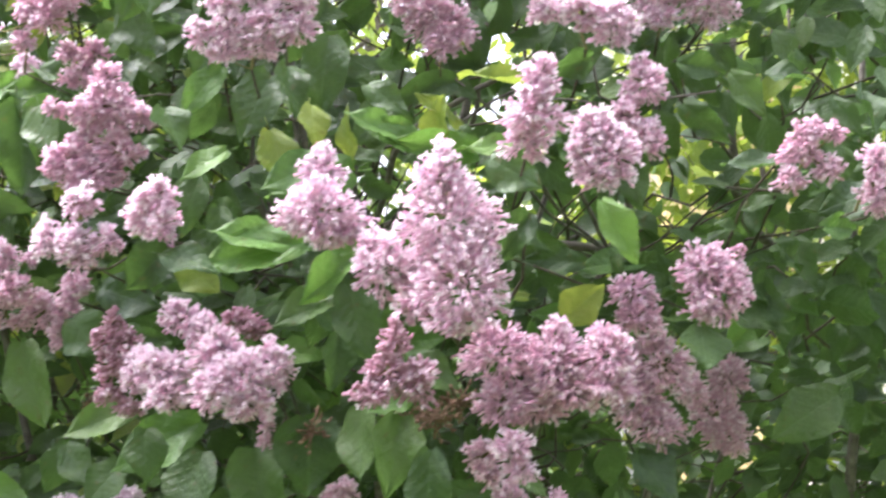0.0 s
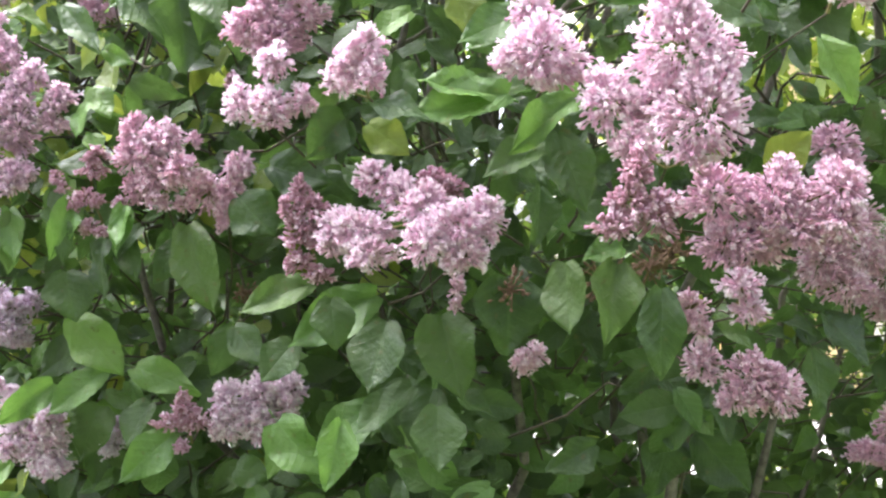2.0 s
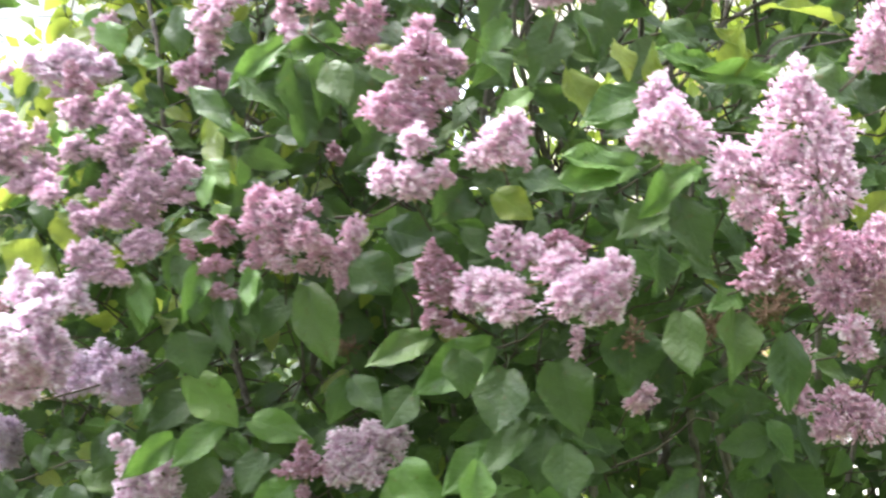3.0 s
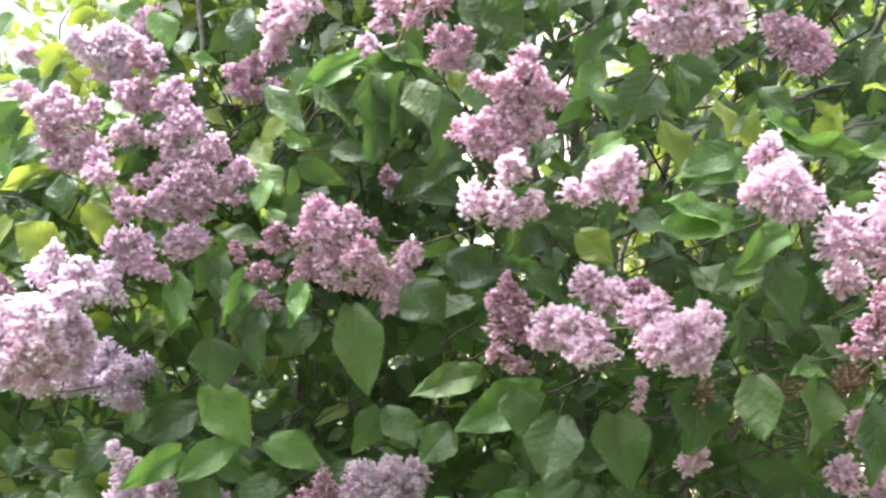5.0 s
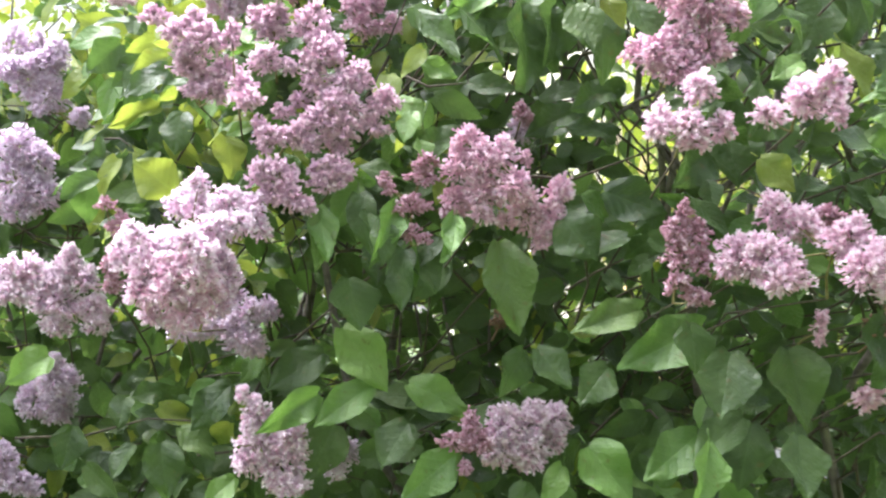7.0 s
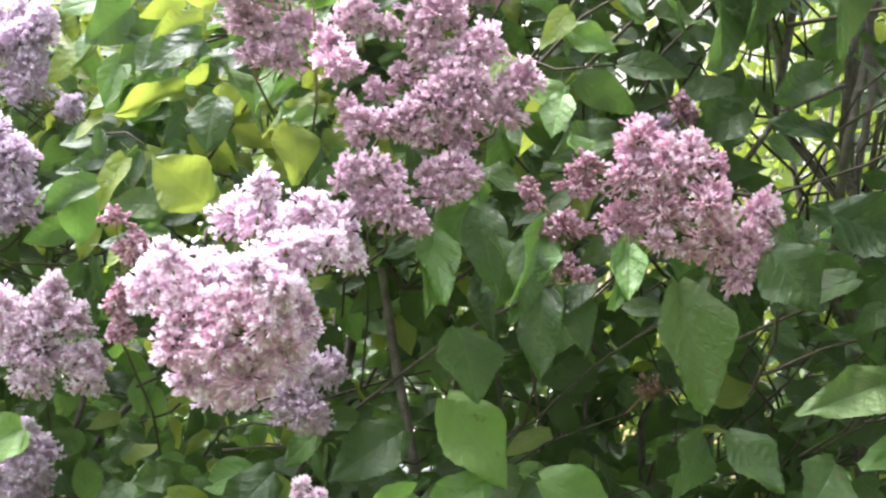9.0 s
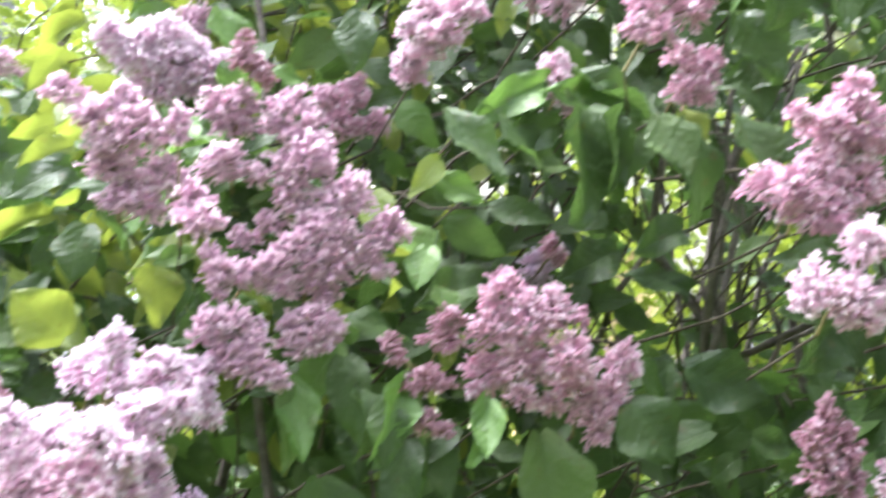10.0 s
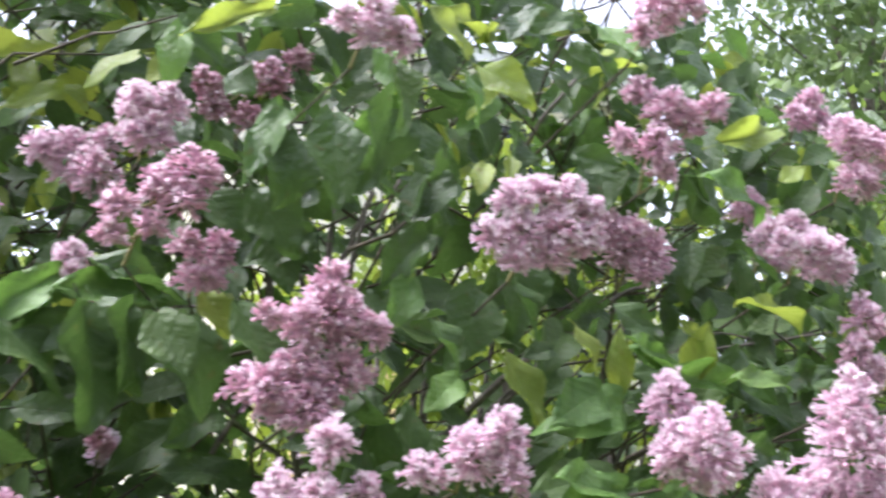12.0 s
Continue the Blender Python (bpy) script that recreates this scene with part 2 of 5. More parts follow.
drive = bpy.data.meshes.new("gravel_drive")
bm = box((-16, 4.9, -0.06), (16, 6.85, 0.02), 0.01)
bm.to_mesh(drive)
bm.free()
drive.materials.append(GRAVEL)
tagged(new("gravel_drive", drive), "pale gravel drive between the shrubs and the houses", "gravel drive", kind="structure")

# added wall, never in view: blocks low sky light so the bushes are top-lit
wall = bpy.data.meshes.new("wall_south")
bm = box((-14, -4.9, -0.1), (14, -4.6, 5.6), 0.02)
bm.to_mesh(wall)
bm.free()
wall.materials.append(rough_material("grey_render", (0.22, 0.21, 0.19), (0.32, 0.31, 0.28), 0.8, bump_size=0.004))
tagged(new("wall_south", wall), "unseen plain grey wall added to cut low light on the bushes", "wall", kind="structure")

# ---- houses behind the bushes ----


def house(label, x0, x1, y0, y1, eave, wall_mat, plinth, plinth_top, windows, turn=0.0, ridge=2.2):
    home = tagged(new("house"), label, "house")
    home.matrix_basis = pose(x0, y0, 0, 0, 0, turn)
    w, d = x1 - x0, y1 - y0
    part("wall", box((0, 0, plinth_top), (w, d, eave)), wall_mat, home)
    part("plinth", box((-0.03, -0.03, -0.1), (w + 0.03, d, plinth_top)), plinth, home, "grey base of the wall")
    part("eave_board", box((-0.3, -0.32, eave), (w + 0.3, -0.02, eave + 0.16)), WHITE, home)
    roof = bmesh.new()
    o = 0.35
    vs = [roof.verts.new(p) for p in ((-o, -o, eave + 0.16), (w + o, -o, eave + 0.16), (w + o, d + o, eave + 0.16), (-o, d + o, eave + 0.16), (0, d / 2, eave + ridge), (w, d / 2, eave + ridge))]
    for f in ((0, 1, 5, 4), (1, 2, 5), (2, 3, 4, 5), (3, 0, 4), (3, 2, 1, 0)):
        roof.faces.new([vs[i] for i in f])
    part("roof", roof, ROOF, home, "dark pitched roof")
    for k in range(int((eave - plinth_top) / 0.22) if wall_mat is WHITE else 0):
        z = plinth_top + k * 0.22
        part("siding_board", box((0, -0.025, z + 0.01), (w, -0.002, z + 0.215)), WHITE, home)
    for wx, wz, ww, wh in windows:
        win = under("window", None, home)
        part("pane", box((wx, -0.045, wz), (wx + ww, -0.03, wz + wh)), GLASS, win)
        for lo, hi in (((wx - 0.08, -0.09, wz - 0.08), (wx, -0.028, wz + wh + 0.08)), ((wx + ww, -0.09, wz - 0.08), (wx + ww + 0.08, -0.028, wz + wh + 0.08)),
                       ((wx, -0.09, wz + wh), (wx + ww, -0.028, wz + wh + 0.08)), ((wx, -0.09, wz - 0.08), (wx + ww, -0.028, wz)), ((wx + ww / 2 - 0.03, -0.08, wz), (wx + ww / 2 + 0.03, -0.029, wz + wh))):
            part("frame", box(lo, hi, 0.008), WHITE, win)
    return home


front_house = house("cream plastered house with an ochre porch wall", 1.3, 5.4, 7.0, 14.0, 5.2, CREAM, GREY, 0.5, [(2.4, 1.4, 1.0, 1.4), (2.4, 3.6, 1.0, 1.2)])
house("white house with horizontal board siding and grey base", -14.0, -3.55, 9.0, 17.0, 5.6, WHITE, GREY, 3.55, [(3.0, 3.9, 1.2, 1.2)])
house("cream house with a dark roof beyond the trees", 13.0, 24.0, 7.6, 15.0, 6.6, CREAM, GREY, 0.6, [(1.5, 4.4, 1.3, 1.5), (4.5, 4.4, 1.3, 1.5)], turn=-28)

part("porch_wall", box((0.35, -0.35, 0), (1.35, -0.04, 2.9), 0.02), OCHRE, front_house, "ochre-yellow painted porch wall")
part("porch_roof", box((0.2, -0.6, 2.9), (1.5, -0.03, 3.0), 0.015), ROOF, front_house)

# ---- leaves ----


def leaf_template(fold, droop, ruffle, twist, fine=False):
    """A pointed oval leaf 1 long and 1 wide on a short stalk; u across, v along."""
    full = 0.71 + 0.08 * math.sin(7 * fold + 3 * twist)
    steps = np.linspace(0, 1, 25 if fine else 11)[:-1]
    outline = [(v, 0.5 * math.sin(math.pi * (0.03 + 0.97 * v) ** full) ** 0.86) for v in steps]
    across = np.linspace(-1, 1, 9) if fine else np.linspace(-1, 1, 5)
    c = len(across)
    verts, uv = [], []
    for i, (v, w) in enumerate(outline):
        edge = 1 + (0.045 * math.sin(13 * v + 9 * fold + 2 * twist) + 0.018 * math.sin(47 * v + 5 * twist)) * fine
        for j, u in enumerate(across):
            back = -0.05 * abs(u) * max(0, 1 - v * 6)
            pucker = 0.011 * math.sin(40 * (v - 0.62 * abs(u) * w)) * (0.3 + abs(u)) * fine
            z = fold * abs(u) * w - droop * v * v + ruffle * math.sin(9 * v + 2.1 * u) * abs(u) * (0.5 + 0.4 * fine) + twist * u * v * 0.25 + pucker
            verts.append((u * w * edge, v + back, z))
            uv.append((u * w, v))
    tris = []
    for i in range(len(outline) - 1):
        for j in range(c - 1):
            a = i * c + j
            tris += [(a, a + 1, a + c + 1), (a, a + c + 1, a + c)]
    tip = len(verts)
    verts.append((0.02 * twist, 1.03, -droop * 1.05))
    uv.append((0, 1.0))
    last = (len(outline) - 1) * c
    tris += [(last + j, last + j + 1, tip) for j in range(c - 1)]
    k, r = len(verts), c // 2
    verts += [(-0.02, -0.24, -0.05), (0.02, -0.24, -0.05), (0, -0.24, -0.09)]
    uv += [(0, 0)] * 3
    tris += [(k, k + 1, r), (k + 1, k + 2, r), (k + 2, k, r)]
    return np.array(verts), np.array(tris), np.array(uv)


BENDS = ((0.22, 0.12, 0.07, 0.1), (0.35, 0.22, 0.09, -0.3), (0.1, 0.3, 0.1, 0.3), (0.28, -0.05, 0.08, -0.1), (0.42, 0.16, 0.13, 0.5), (0.15, 0.4, 0.12, -0.5))
SHAPES = [leaf_template(*b) for b in BENDS]
PLAIN = []
for fold, droop, ruffle, twist in BENDS:
    rows = [(y, 0.5 * math.sin(math.pi * (0.03 + 0.97 * y) ** 0.71) ** 0.86) for y in (0.0, 0.12, 0.3, 0.52, 0.74, 0.9)]
    v = [(u * w * (1 + 0.06 * math.sin(17 * y + 3 * u + 9 * fold)), y, fold * abs(u) * w - droop * y * y + twist * u * y * 0.25 + ruffle * math.sin(9 * y + 2.1 * u) * abs(u) * 0.6) for y, w in rows for u in (-1, 0, 1)] + [(0, 1.03, -droop * 1.05)]
    t = [q for i in range(5) for j in range(2) for q in ((i * 3 + j, i * 3 + j + 1, i * 3 + j + 4), (i * 3 + j, i * 3 + j + 4, i * 3 + j + 3))] + [(15, 16, 18), (16, 17, 18)]
    PLAIN.append((np.array(v), np.array(t), np.array([(p[0], p[1]) for p in v])))
FINE = [leaf_template(*b, True) for b in BENDS]
LEAF_MESH = {(k, i): mesh_of("leaf", v, t, [LEAF[k]], uv=uv) for k in LEAF for i, (v, t, uv) in enumerate(FINE)}


def leaf_frame(way, normal):
    way = Vector(way).normalized()
    normal = Vector(normal)
    side = way.cross(normal).normalized()
    return Matrix((side, way, side.cross(way))).transposed()


def front_at(x, z):
    """How far forward the bushes reach at this place, from what stands there."""
    w = 1 / ((ANCHORS[:, 0] - x) ** 2 + (ANCHORS[:, 2] - z) ** 2 + 0.0015) ** 2
    return float((w * ANCHORS[:, 1]).sum() / w.sum())


# ---- the two lilac bushes: flower clusters and large leaves at their places ----
PINK_BUSH = tagged(new("lilac_bush"), "tall lilac bush with pink-mauve flower clusters and heart-shaped leaves", "lilac bush", group="lilac bushes")
PINK_BUSH.location = (0.05, 1.85, 0)
PALE_BUSH = tagged(new("lilac_bush"), "lilac bush with pale lavender flower clusters and yellow-green young leaves", "lilac bush", group="lilac bushes")
PALE_BUSH.location = (-1.35, 2.1, 0)
BUSH_BASE = {PINK_BUSH: Vector(PINK_BUSH.location), PALE_BUSH: Vector(PALE_BUSH.location)}


def bush_at(x):
    return PINK_BUSH if x > -0.72 else PALE_BUSH


def floret_templates():
    """An open four-lobed floret and a closed bud, each 1 long, pointing up."""
    c = [(1, 0), (0, 1), (-1, 0), (0, -1)]
    v = [(0.04 * a, 0.04 * b, 0) for a, b in c] + [(0.075 * a, 0.075 * b, 0.84) for a, b in c]
    t = []
    for i in range(4):
        j = (i + 1) % 4
        t += [(i, j, 4 + j), (i, 4 + j, 4 + i)]
    slots = [1] * 8
    for i in range(4):
        j = (i + 1) % 4
        (a, b), (e, f) = c[i], c[j]
        m, n = (a + e) / 2, (b + f) / 2
        k = len(v)
        v += [(0.15 * a + 0.09 * m, 0.15 * b + 0.09 * n, 0.99), (0.15 * e + 0.09 * m, 0.15 * f + 0.09 * n, 0.99), (0.31 * m, 0.31 * n, 1.05 + 0.04 * (i % 2)), (0.24 * m, 0.24 * n, 0.93)]
        t += [(4 + i, k + 3, k), (4 + i, 4 + j, k + 3), (4 + j, k + 1, k + 3), (k, k + 3, k + 2), (k + 3, k + 1, k + 2)]
        slots += [0] * 5
    bv = [(0.05 * a, 0.05 * b, 0) for a, b in c] + [(0.075 * a, 0.075 * b, 0.6) for a, b in c] + [(0.145 * a, 0.145 * b, 0.82) for a, b in c] + [(0, 0, 1.0)]
    bt = []
    for r in (0, 4):
        for i in range(4):
            j = (i + 1) % 4
            bt += [(r + i, r + j, r + 4 + j), (r + i, r + 4 + j, r + 4 + i)]
    bt += [(8 + i, 8 + (i + 1) % 4, 12) for i in range(4)]
    return (np.array(v), np.array(t), np.array(slots)), (np.array(bv), np.array(bt), np.array([1] * 8 + [2] * (len(bt) - 8)))


OPEN, BUD = floret_templates()
CLUSTERS, LUMPS, ANCHOR_LIST, LEAF_LIST = [], [], [], []


def turned(ways):
    """Turning matrices whose third axis is each way."""
    spin = RNG.normal(size=ways.shape)
    x = np.cross(ways, spin)
    x /= np.linalg.norm(x, axis=1)[:, None]
    return np.stack([x, np.cross(ways, x), ways], axis=2)


def flower_cluster(label, tone, lumps):
    """A lilac panicle: each lump (x, y, z, half width, half height, share of open florets) is one bunch of florets round the stalk."""
    parent = bush_at(np.mean([l[0] for l in lumps]))
    base = np.array(BUSH_BASE[parent])
    # stalk with a side stalk to each bunch
    mid = np.mean([l[:3] for l in lumps], axis=0)
    low = min(lumps, key=lambda l: l[2])
    foot = np.array((mid[0] * 0.6 + low[0] * 0.4, mid[1] + 0.05, low[2] - low[4] * 0.6))
    top = max(lumps, key=lambda l: l[2])[:3]
    spine = np.array([foot, foot * 0.5 + mid * 0.5 + (0, 0.012, 0), mid + (0, 0.008, 0), np.array(top)])
    pieces = [tube(spine, [0.0019, 0.0016, 0.0013, 0.0008], 5)]
    for l in lumps:
        c = np.array(l[:3])
        start = spine[np.argmin(np.linalg.norm(spine - c - (0, 0, -0.02), axis=1))]
        pieces.append(tube([start, start * 0.5 + c * 0.5 + (0, 0.004, -0.004), c], [0.0012, 0.001, 0.0007], 4))
        for _ in range(9):
            d = RNG.normal(size=3)
            d *= 0.6 * min(l[3], l[4]) / np.linalg.norm(d)
            pieces.append(tube([c, c + d], [0.0008, 0.0005], 3))
    v, t = joined(pieces)
    head = under("flower_head", mesh_of("flower_head", v - base, t, [STALK]), parent, label)
    for x, y, z, r, h, share in lumps:
        LUMPS.append((x, y, z, r, h))
        vs, ts, ss, at = [], [], [], 0
        n = min(int(4 * math.pi * r * h * 1e4 / (0.31 if share > 0.22 else 0.25)) + 8, 500)
        w = RNG.normal(size=(n, 3))
        w /= np.linalg.norm(w, axis=1)[:, None]
        depth = (r + h) / 2 * 0.85
        axis = np.array((x, y - 0.01, z + 0.035)) - foot
        axis /= np.linalg.norm(axis)
        along = w @ axis
        taper = 1 - 0.34 * along
        lump = 1 + 0.13 * np.sin(4.3 * w[:, 0] + 40 * x) * np.cos(4.7 * w[:, 2] + 31 * z)
        reach = np.stack([w[:, 0] * r * taper, w[:, 1] * depth * taper, w[:, 2] * h * (1 - 0.12 * along)], axis=1) * (lump * RNG.uniform(0.70, 1.13, n))[:, None]
        # small side bunches with gaps between them
        subs = RNG.normal(size=(max(6, int(9 + 9000 * r * h)), 3))
        subs /= np.linalg.norm(subs, axis=1)[:, None]
        tuft = ((w @ subs.T).max(axis=1) - 0.72).clip(0) / 0.28
        reach = reach * (0.8 + 0.27 * tuft)[:, None]
        reach = reach + 0.2 * (r + h) * 0.5 * (along.clip(0) ** 2)[:, None] * axis
        aim = reach / np.linalg.norm(reach, axis=1)[:, None]
        aim = aim + 0.45 * (subs[(w @ subs.T).argmax(axis=1)] - w) * -1 + RNG.normal(0, 0.17, (n, 3)) + np.array((0, -0.04, 0.08))
        aim /= np.linalg.norm(aim, axis=1)[:, None]
        keep = ((w[:, 1] < 0.35) | (RNG.random(n) < 0.55)) & ((tuft > 0.3) | (RNG.random(n) < 0.6))
        w, reach, aim, n = w[keep], reach[keep], aim[keep], int(keep.sum())
        length = min(0.0165, 0.85 * min(r, h) + 0.004) * RNG.uniform(0.8, 1.12, n)
        opened = RNG.random(n) < share * (0.7 if tone == "mauve" else 0.95) * (0.8 + 0.35 * w[:, 2])
        for chosen, (tv, tt, tslot), grow, wide in ((opened, OPEN, 1.0, 1.05), (~opened, BUD, 0.82 if share > 0.22 else 0.62, 1.15 if share > 0.22 else 1.75)):
            k = int(chosen.sum())
            if not k:
                continue
            ln = length[chosen] * grow
            turn = turned(aim[chosen])
            spot = np.array((x, y, z)) + reach[chosen] - aim[chosen] * ln[:, None]
            fat = RNG.uniform(0.75, 1.2, k) * wide * 0.0125 / length[chosen].clip(0.009)
            shape = tv[None] * np.stack([fat, fat, np.ones(k)], axis=1)[:, None]
            pts = spot[:, None] + np.einsum("kij,knj->kni", turn, shape * ln[:, None, None])
            vs.append(pts.reshape(-1, 3))
            ts.append((tt[None] + (at + np.arange(k) * len(tv))[:, None, None]).reshape(-1, 3))
            ss.append(np.tile(tslot, k))
            at += k * len(tv)
        under("flower_tuft", mesh_of("flower_tuft", np.concatenate(vs) - base, np.concatenate(ts), PETALS[tone], np.concatenate(ss), smooth=False), head)
    CLUSTERS.append((parent, foot, mid))
    ANCHOR_LIST.append(tuple(mid))


def placed_leaf(tone, bx, by, bz, tx, ty, tz, width):
    """One large leaf from its base to its tip."""
    parent = bush_at(bx)
    b, q = Vector((bx, by, bz)), Vector((tx, ty, tz))
    way = q - b
    normal = Vector((RNG.uniform(-0.7, 0.7), -1, RNG.uniform(0.05, 0.95)))
    m = leaf_frame(way, normal).to_4x4()
    m.translation = b
    n = len(LEAF_LIST)
    ob = under("leaf", LEAF_MESH[tone, n % len(SHAPES)], parent)
    ob.matrix_basis = Matrix.Translation(-BUSH_BASE[parent]) @ m @ Matrix.Diagonal((width, way.length, way.length * 0.8, 1))
    LEAF_LIST.append(((bx + tx) / 2, (by + ty) / 2, (bz + tz) / 2))
    ANCHOR_LIST.append(((bx + tx) / 2, (by + ty) / 2 - 0.01, (bz + tz) / 2))


flower_cluster("large pale-pink lilac flower cluster with open florets", "pink", [(-0.006, 0.825, 1.554, 0.028, 0.031, 0.85), (-0.0, 0.83, 1.517, 0.05, 0.038, 0.85), (0.029, 0.821, 1.494, 0.021, 0.027, 0.6), (-0.062, 0.862, 1.477, 0.031, 0.033, 0.85), (-0.015, 0.857, 1.478, 0.031, 0.033, 0.8), (0.013, 0.821, 1.457, 0.045, 0.04, 0.8), (-0.029, 0.913, 1.44, 0.024, 0.024, 0.6), (0.004, 0.819, 1.423, 0.024, 0.016, 0.4)])
flower_cluster("pale-pink cone-shaped lilac flower cluster", "pink", [(-0.124, 0.913, 1.573, 0.024, 0.025, 0.8), (-0.12, 0.878, 1.528, 0.041, 0.033, 0.8), (-0.141, 0.893, 1.526, 0.025, 0.025, 0.7), (-0.106, 0.891, 1.509, 0.029, 0.02, 0.6)])
flower_cluster("deep-pink lilac flower cluster mostly in bud", "bud", [(-0.048, 0.808, 1.406, 0.015, 0.024, 0.05), (-0.053, 0.81, 1.381, 0.024, 0.019, 0.1), (-0.068, 0.808, 1.36, 0.022, 0.014, 0.15), (-0.03, 0.813, 1.369, 0.027, 0.024, 0.25)])
flower_cluster("broad pink-mauve lilac flower cluster", "mauve", [(0.049, 0.907, 1.388, 0.041, 0.032, 0.55), (0.106, 0.898, 1.384, 0.034, 0.035, 0.75), (0.121, 0.894, 1.354, 0.035, 0.026, 0.6), (0.155, 0.874, 1.39, 0.027, 0.027, 0.85), (0.156, 0.872, 1.358, 0.026, 0.023, 0.6), (0.055, 0.903, 1.342, 0.034, 0.025, 0.4), (0.09, 0.913, 1.338, 0.03, 0.024, 0.5)])
flower_cluster("drooping pink tail of a lilac flower cluster", "pink", [(0.061, 0.879, 1.301, 0.023, 0.017, 0.5), (0.069, 0.88, 1.276, 0.018, 0.018, 0.4)])
flower_cluster("dull mauve shaded lilac flower cluster", "mauve", [(0.039, 0.981, 1.271, 0.021, 0.022, 0.4), (0.046, 0.979, 1.25, 0.017, 0.017, 0.3)])
flower_cluster("small dull mauve lilac flower cluster", "mauve", [(0.073, 1.072, 1.202, 0.022, 0.028, 0.8)])
flower_cluster("rounded mauve-pink lilac flower cluster", "mauve", [(0.127, 1.06, 1.188, 0.036, 0.029, 0.7), (0.15, 1.061, 1.171, 0.038, 0.031, 0.6), (0.106, 1.056, 1.16, 0.024, 0.021, 0.6)])
flower_cluster("mauve-pink lilac flower cluster among dark leaves", "mauve", [(0.273, 0.959, 1.472, 0.032, 0.027, 0.7), (0.292, 0.962, 1.451, 0.033, 0.035, 0.7), (0.271, 0.954, 1.428, 0.025, 0.018, 0.6), (0.305, 0.95, 1.488, 0.011, 0.009, 0.0)])
flower_cluster("small mauve lilac flower cluster", "mauve", [(0.207, 1.013, 1.445, 0.028, 0.023, 0.4), (0.213, 1.012, 1.417, 0.032, 0.021, 0.5)])
flower_cluster("shaded mauve lilac flower cluster deep in the bush", "mauve", [(0.26, 1.12, 1.358, 0.044, 0.037, 0.7), (0.235, 1.118, 1.318, 0.033, 0.037, 0.7), (0.258, 1.115, 1.284, 0.033, 0.029, 0.7)])
flower_cluster("dim mauve lilac flower cluster", "mauve", [(0.397, 1.285, 1.323, 0.032, 0.03, 0.8), (0.326, 1.213, 1.313, 0.024, 0.024, 0.8), (0.377, 1.288, 1.272, 0.042, 0.034, 0.8), (0.396, 1.287, 1.245, 0.034, 0.032, 0.8)])
flower_cluster("narrow pink lilac flower cluster with open florets", "pink", [(0.081, 0.791, 1.637, 0.022, 0.02, 0.6), (0.076, 0.794, 1.61, 0.029, 0.026, 0.6), (0.07, 0.812, 1.585, 0.023, 0.022, 0.5)])
flower_cluster("rounded pale-pink lilac flower cluster", "pink", [(0.126, 0.771, 1.589, 0.022, 0.021, 0.8), (0.139, 0.774, 1.567, 0.027, 0.026, 0.7), (0.125, 0.768, 1.55, 0.023, 0.016, 0.6), (0.111, 0.768, 1.567, 0.016, 0.018, 0.6)])
flower_cluster("shaded mauve lilac flower cluster with buds", "mauve", [(0.377, 0.937, 1.611, 0.022, 0.014, 0.2), (0.369, 0.939, 1.591, 0.028, 0.018, 0.3), (0.357, 0.939, 1.562, 0.018, 0.018, 0.3), (0.397, 0.938, 1.57, 0.018, 0.016, 0.4), (0.4, 0.936, 1.608, 0.016, 0.013, 0.3)])
flower_cluster("pale lilac flower cluster at the edge of leaves", "mauve", [(0.448, 0.94, 1.579, 0.02, 0.023, 0.7), (0.445, 0.94, 1.544, 0.02, 0.023, 0.7)])
flower_cluster("broad domed pale-pink lilac flower cluster high in the bush", "pink", [(-0.232, 0.965, 1.757, 0.021, 0.019, 0.85), (-0.199, 0.965, 1.768, 0.023, 0.017, 0.85), (-0.169, 0.965, 1.768, 0.022, 0.017, 0.8), (-0.146, 0.965, 1.755, 0.019, 0.017, 0.7), (-0.257, 0.965, 1.722, 0.019, 0.019, 0.8), (-0.222, 0.965, 1.728, 0.025, 0.021, 0.75), (-0.183, 0.965, 1.735, 0.028, 0.022, 0.7), (-0.232, 0.965, 1.702, 0.022, 0.015, 0.55), (-0.195, 0.965, 1.708, 0.024, 0.017, 0.55), (-0.153, 0.965, 1.726, 0.022, 0.020, 0.6)])
flower_cluster("dim mauve lilac flower cluster beside a stem", "mauve", [(-0.037, 1.07, 1.778, 0.026, 0.021, 0.5), (-0.012, 1.073, 1.765, 0.034, 0.028, 0.6), (-0.002, 1.068, 1.741, 0.022, 0.016, 0.5)])
flower_cluster("pale-pink lilac flower cluster at the bush top", "pink", [(0.107, 0.959, 1.744, 0.024, 0.017, 0.7), (0.146, 0.96, 1.741, 0.026, 0.019, 0.7), (0.18, 0.964, 1.73, 0.029, 0.027, 0.7)])
flower_cluster("mauve lilac flower cluster high in the bush", "mauve", [(-0.015, 1.06, 1.77, 0.027, 0.018, 0.6), (0.011, 1.064, 1.754, 0.03, 0.027, 0.6), (-0.002, 1.059, 1.73, 0.021, 0.018, 0.5)])
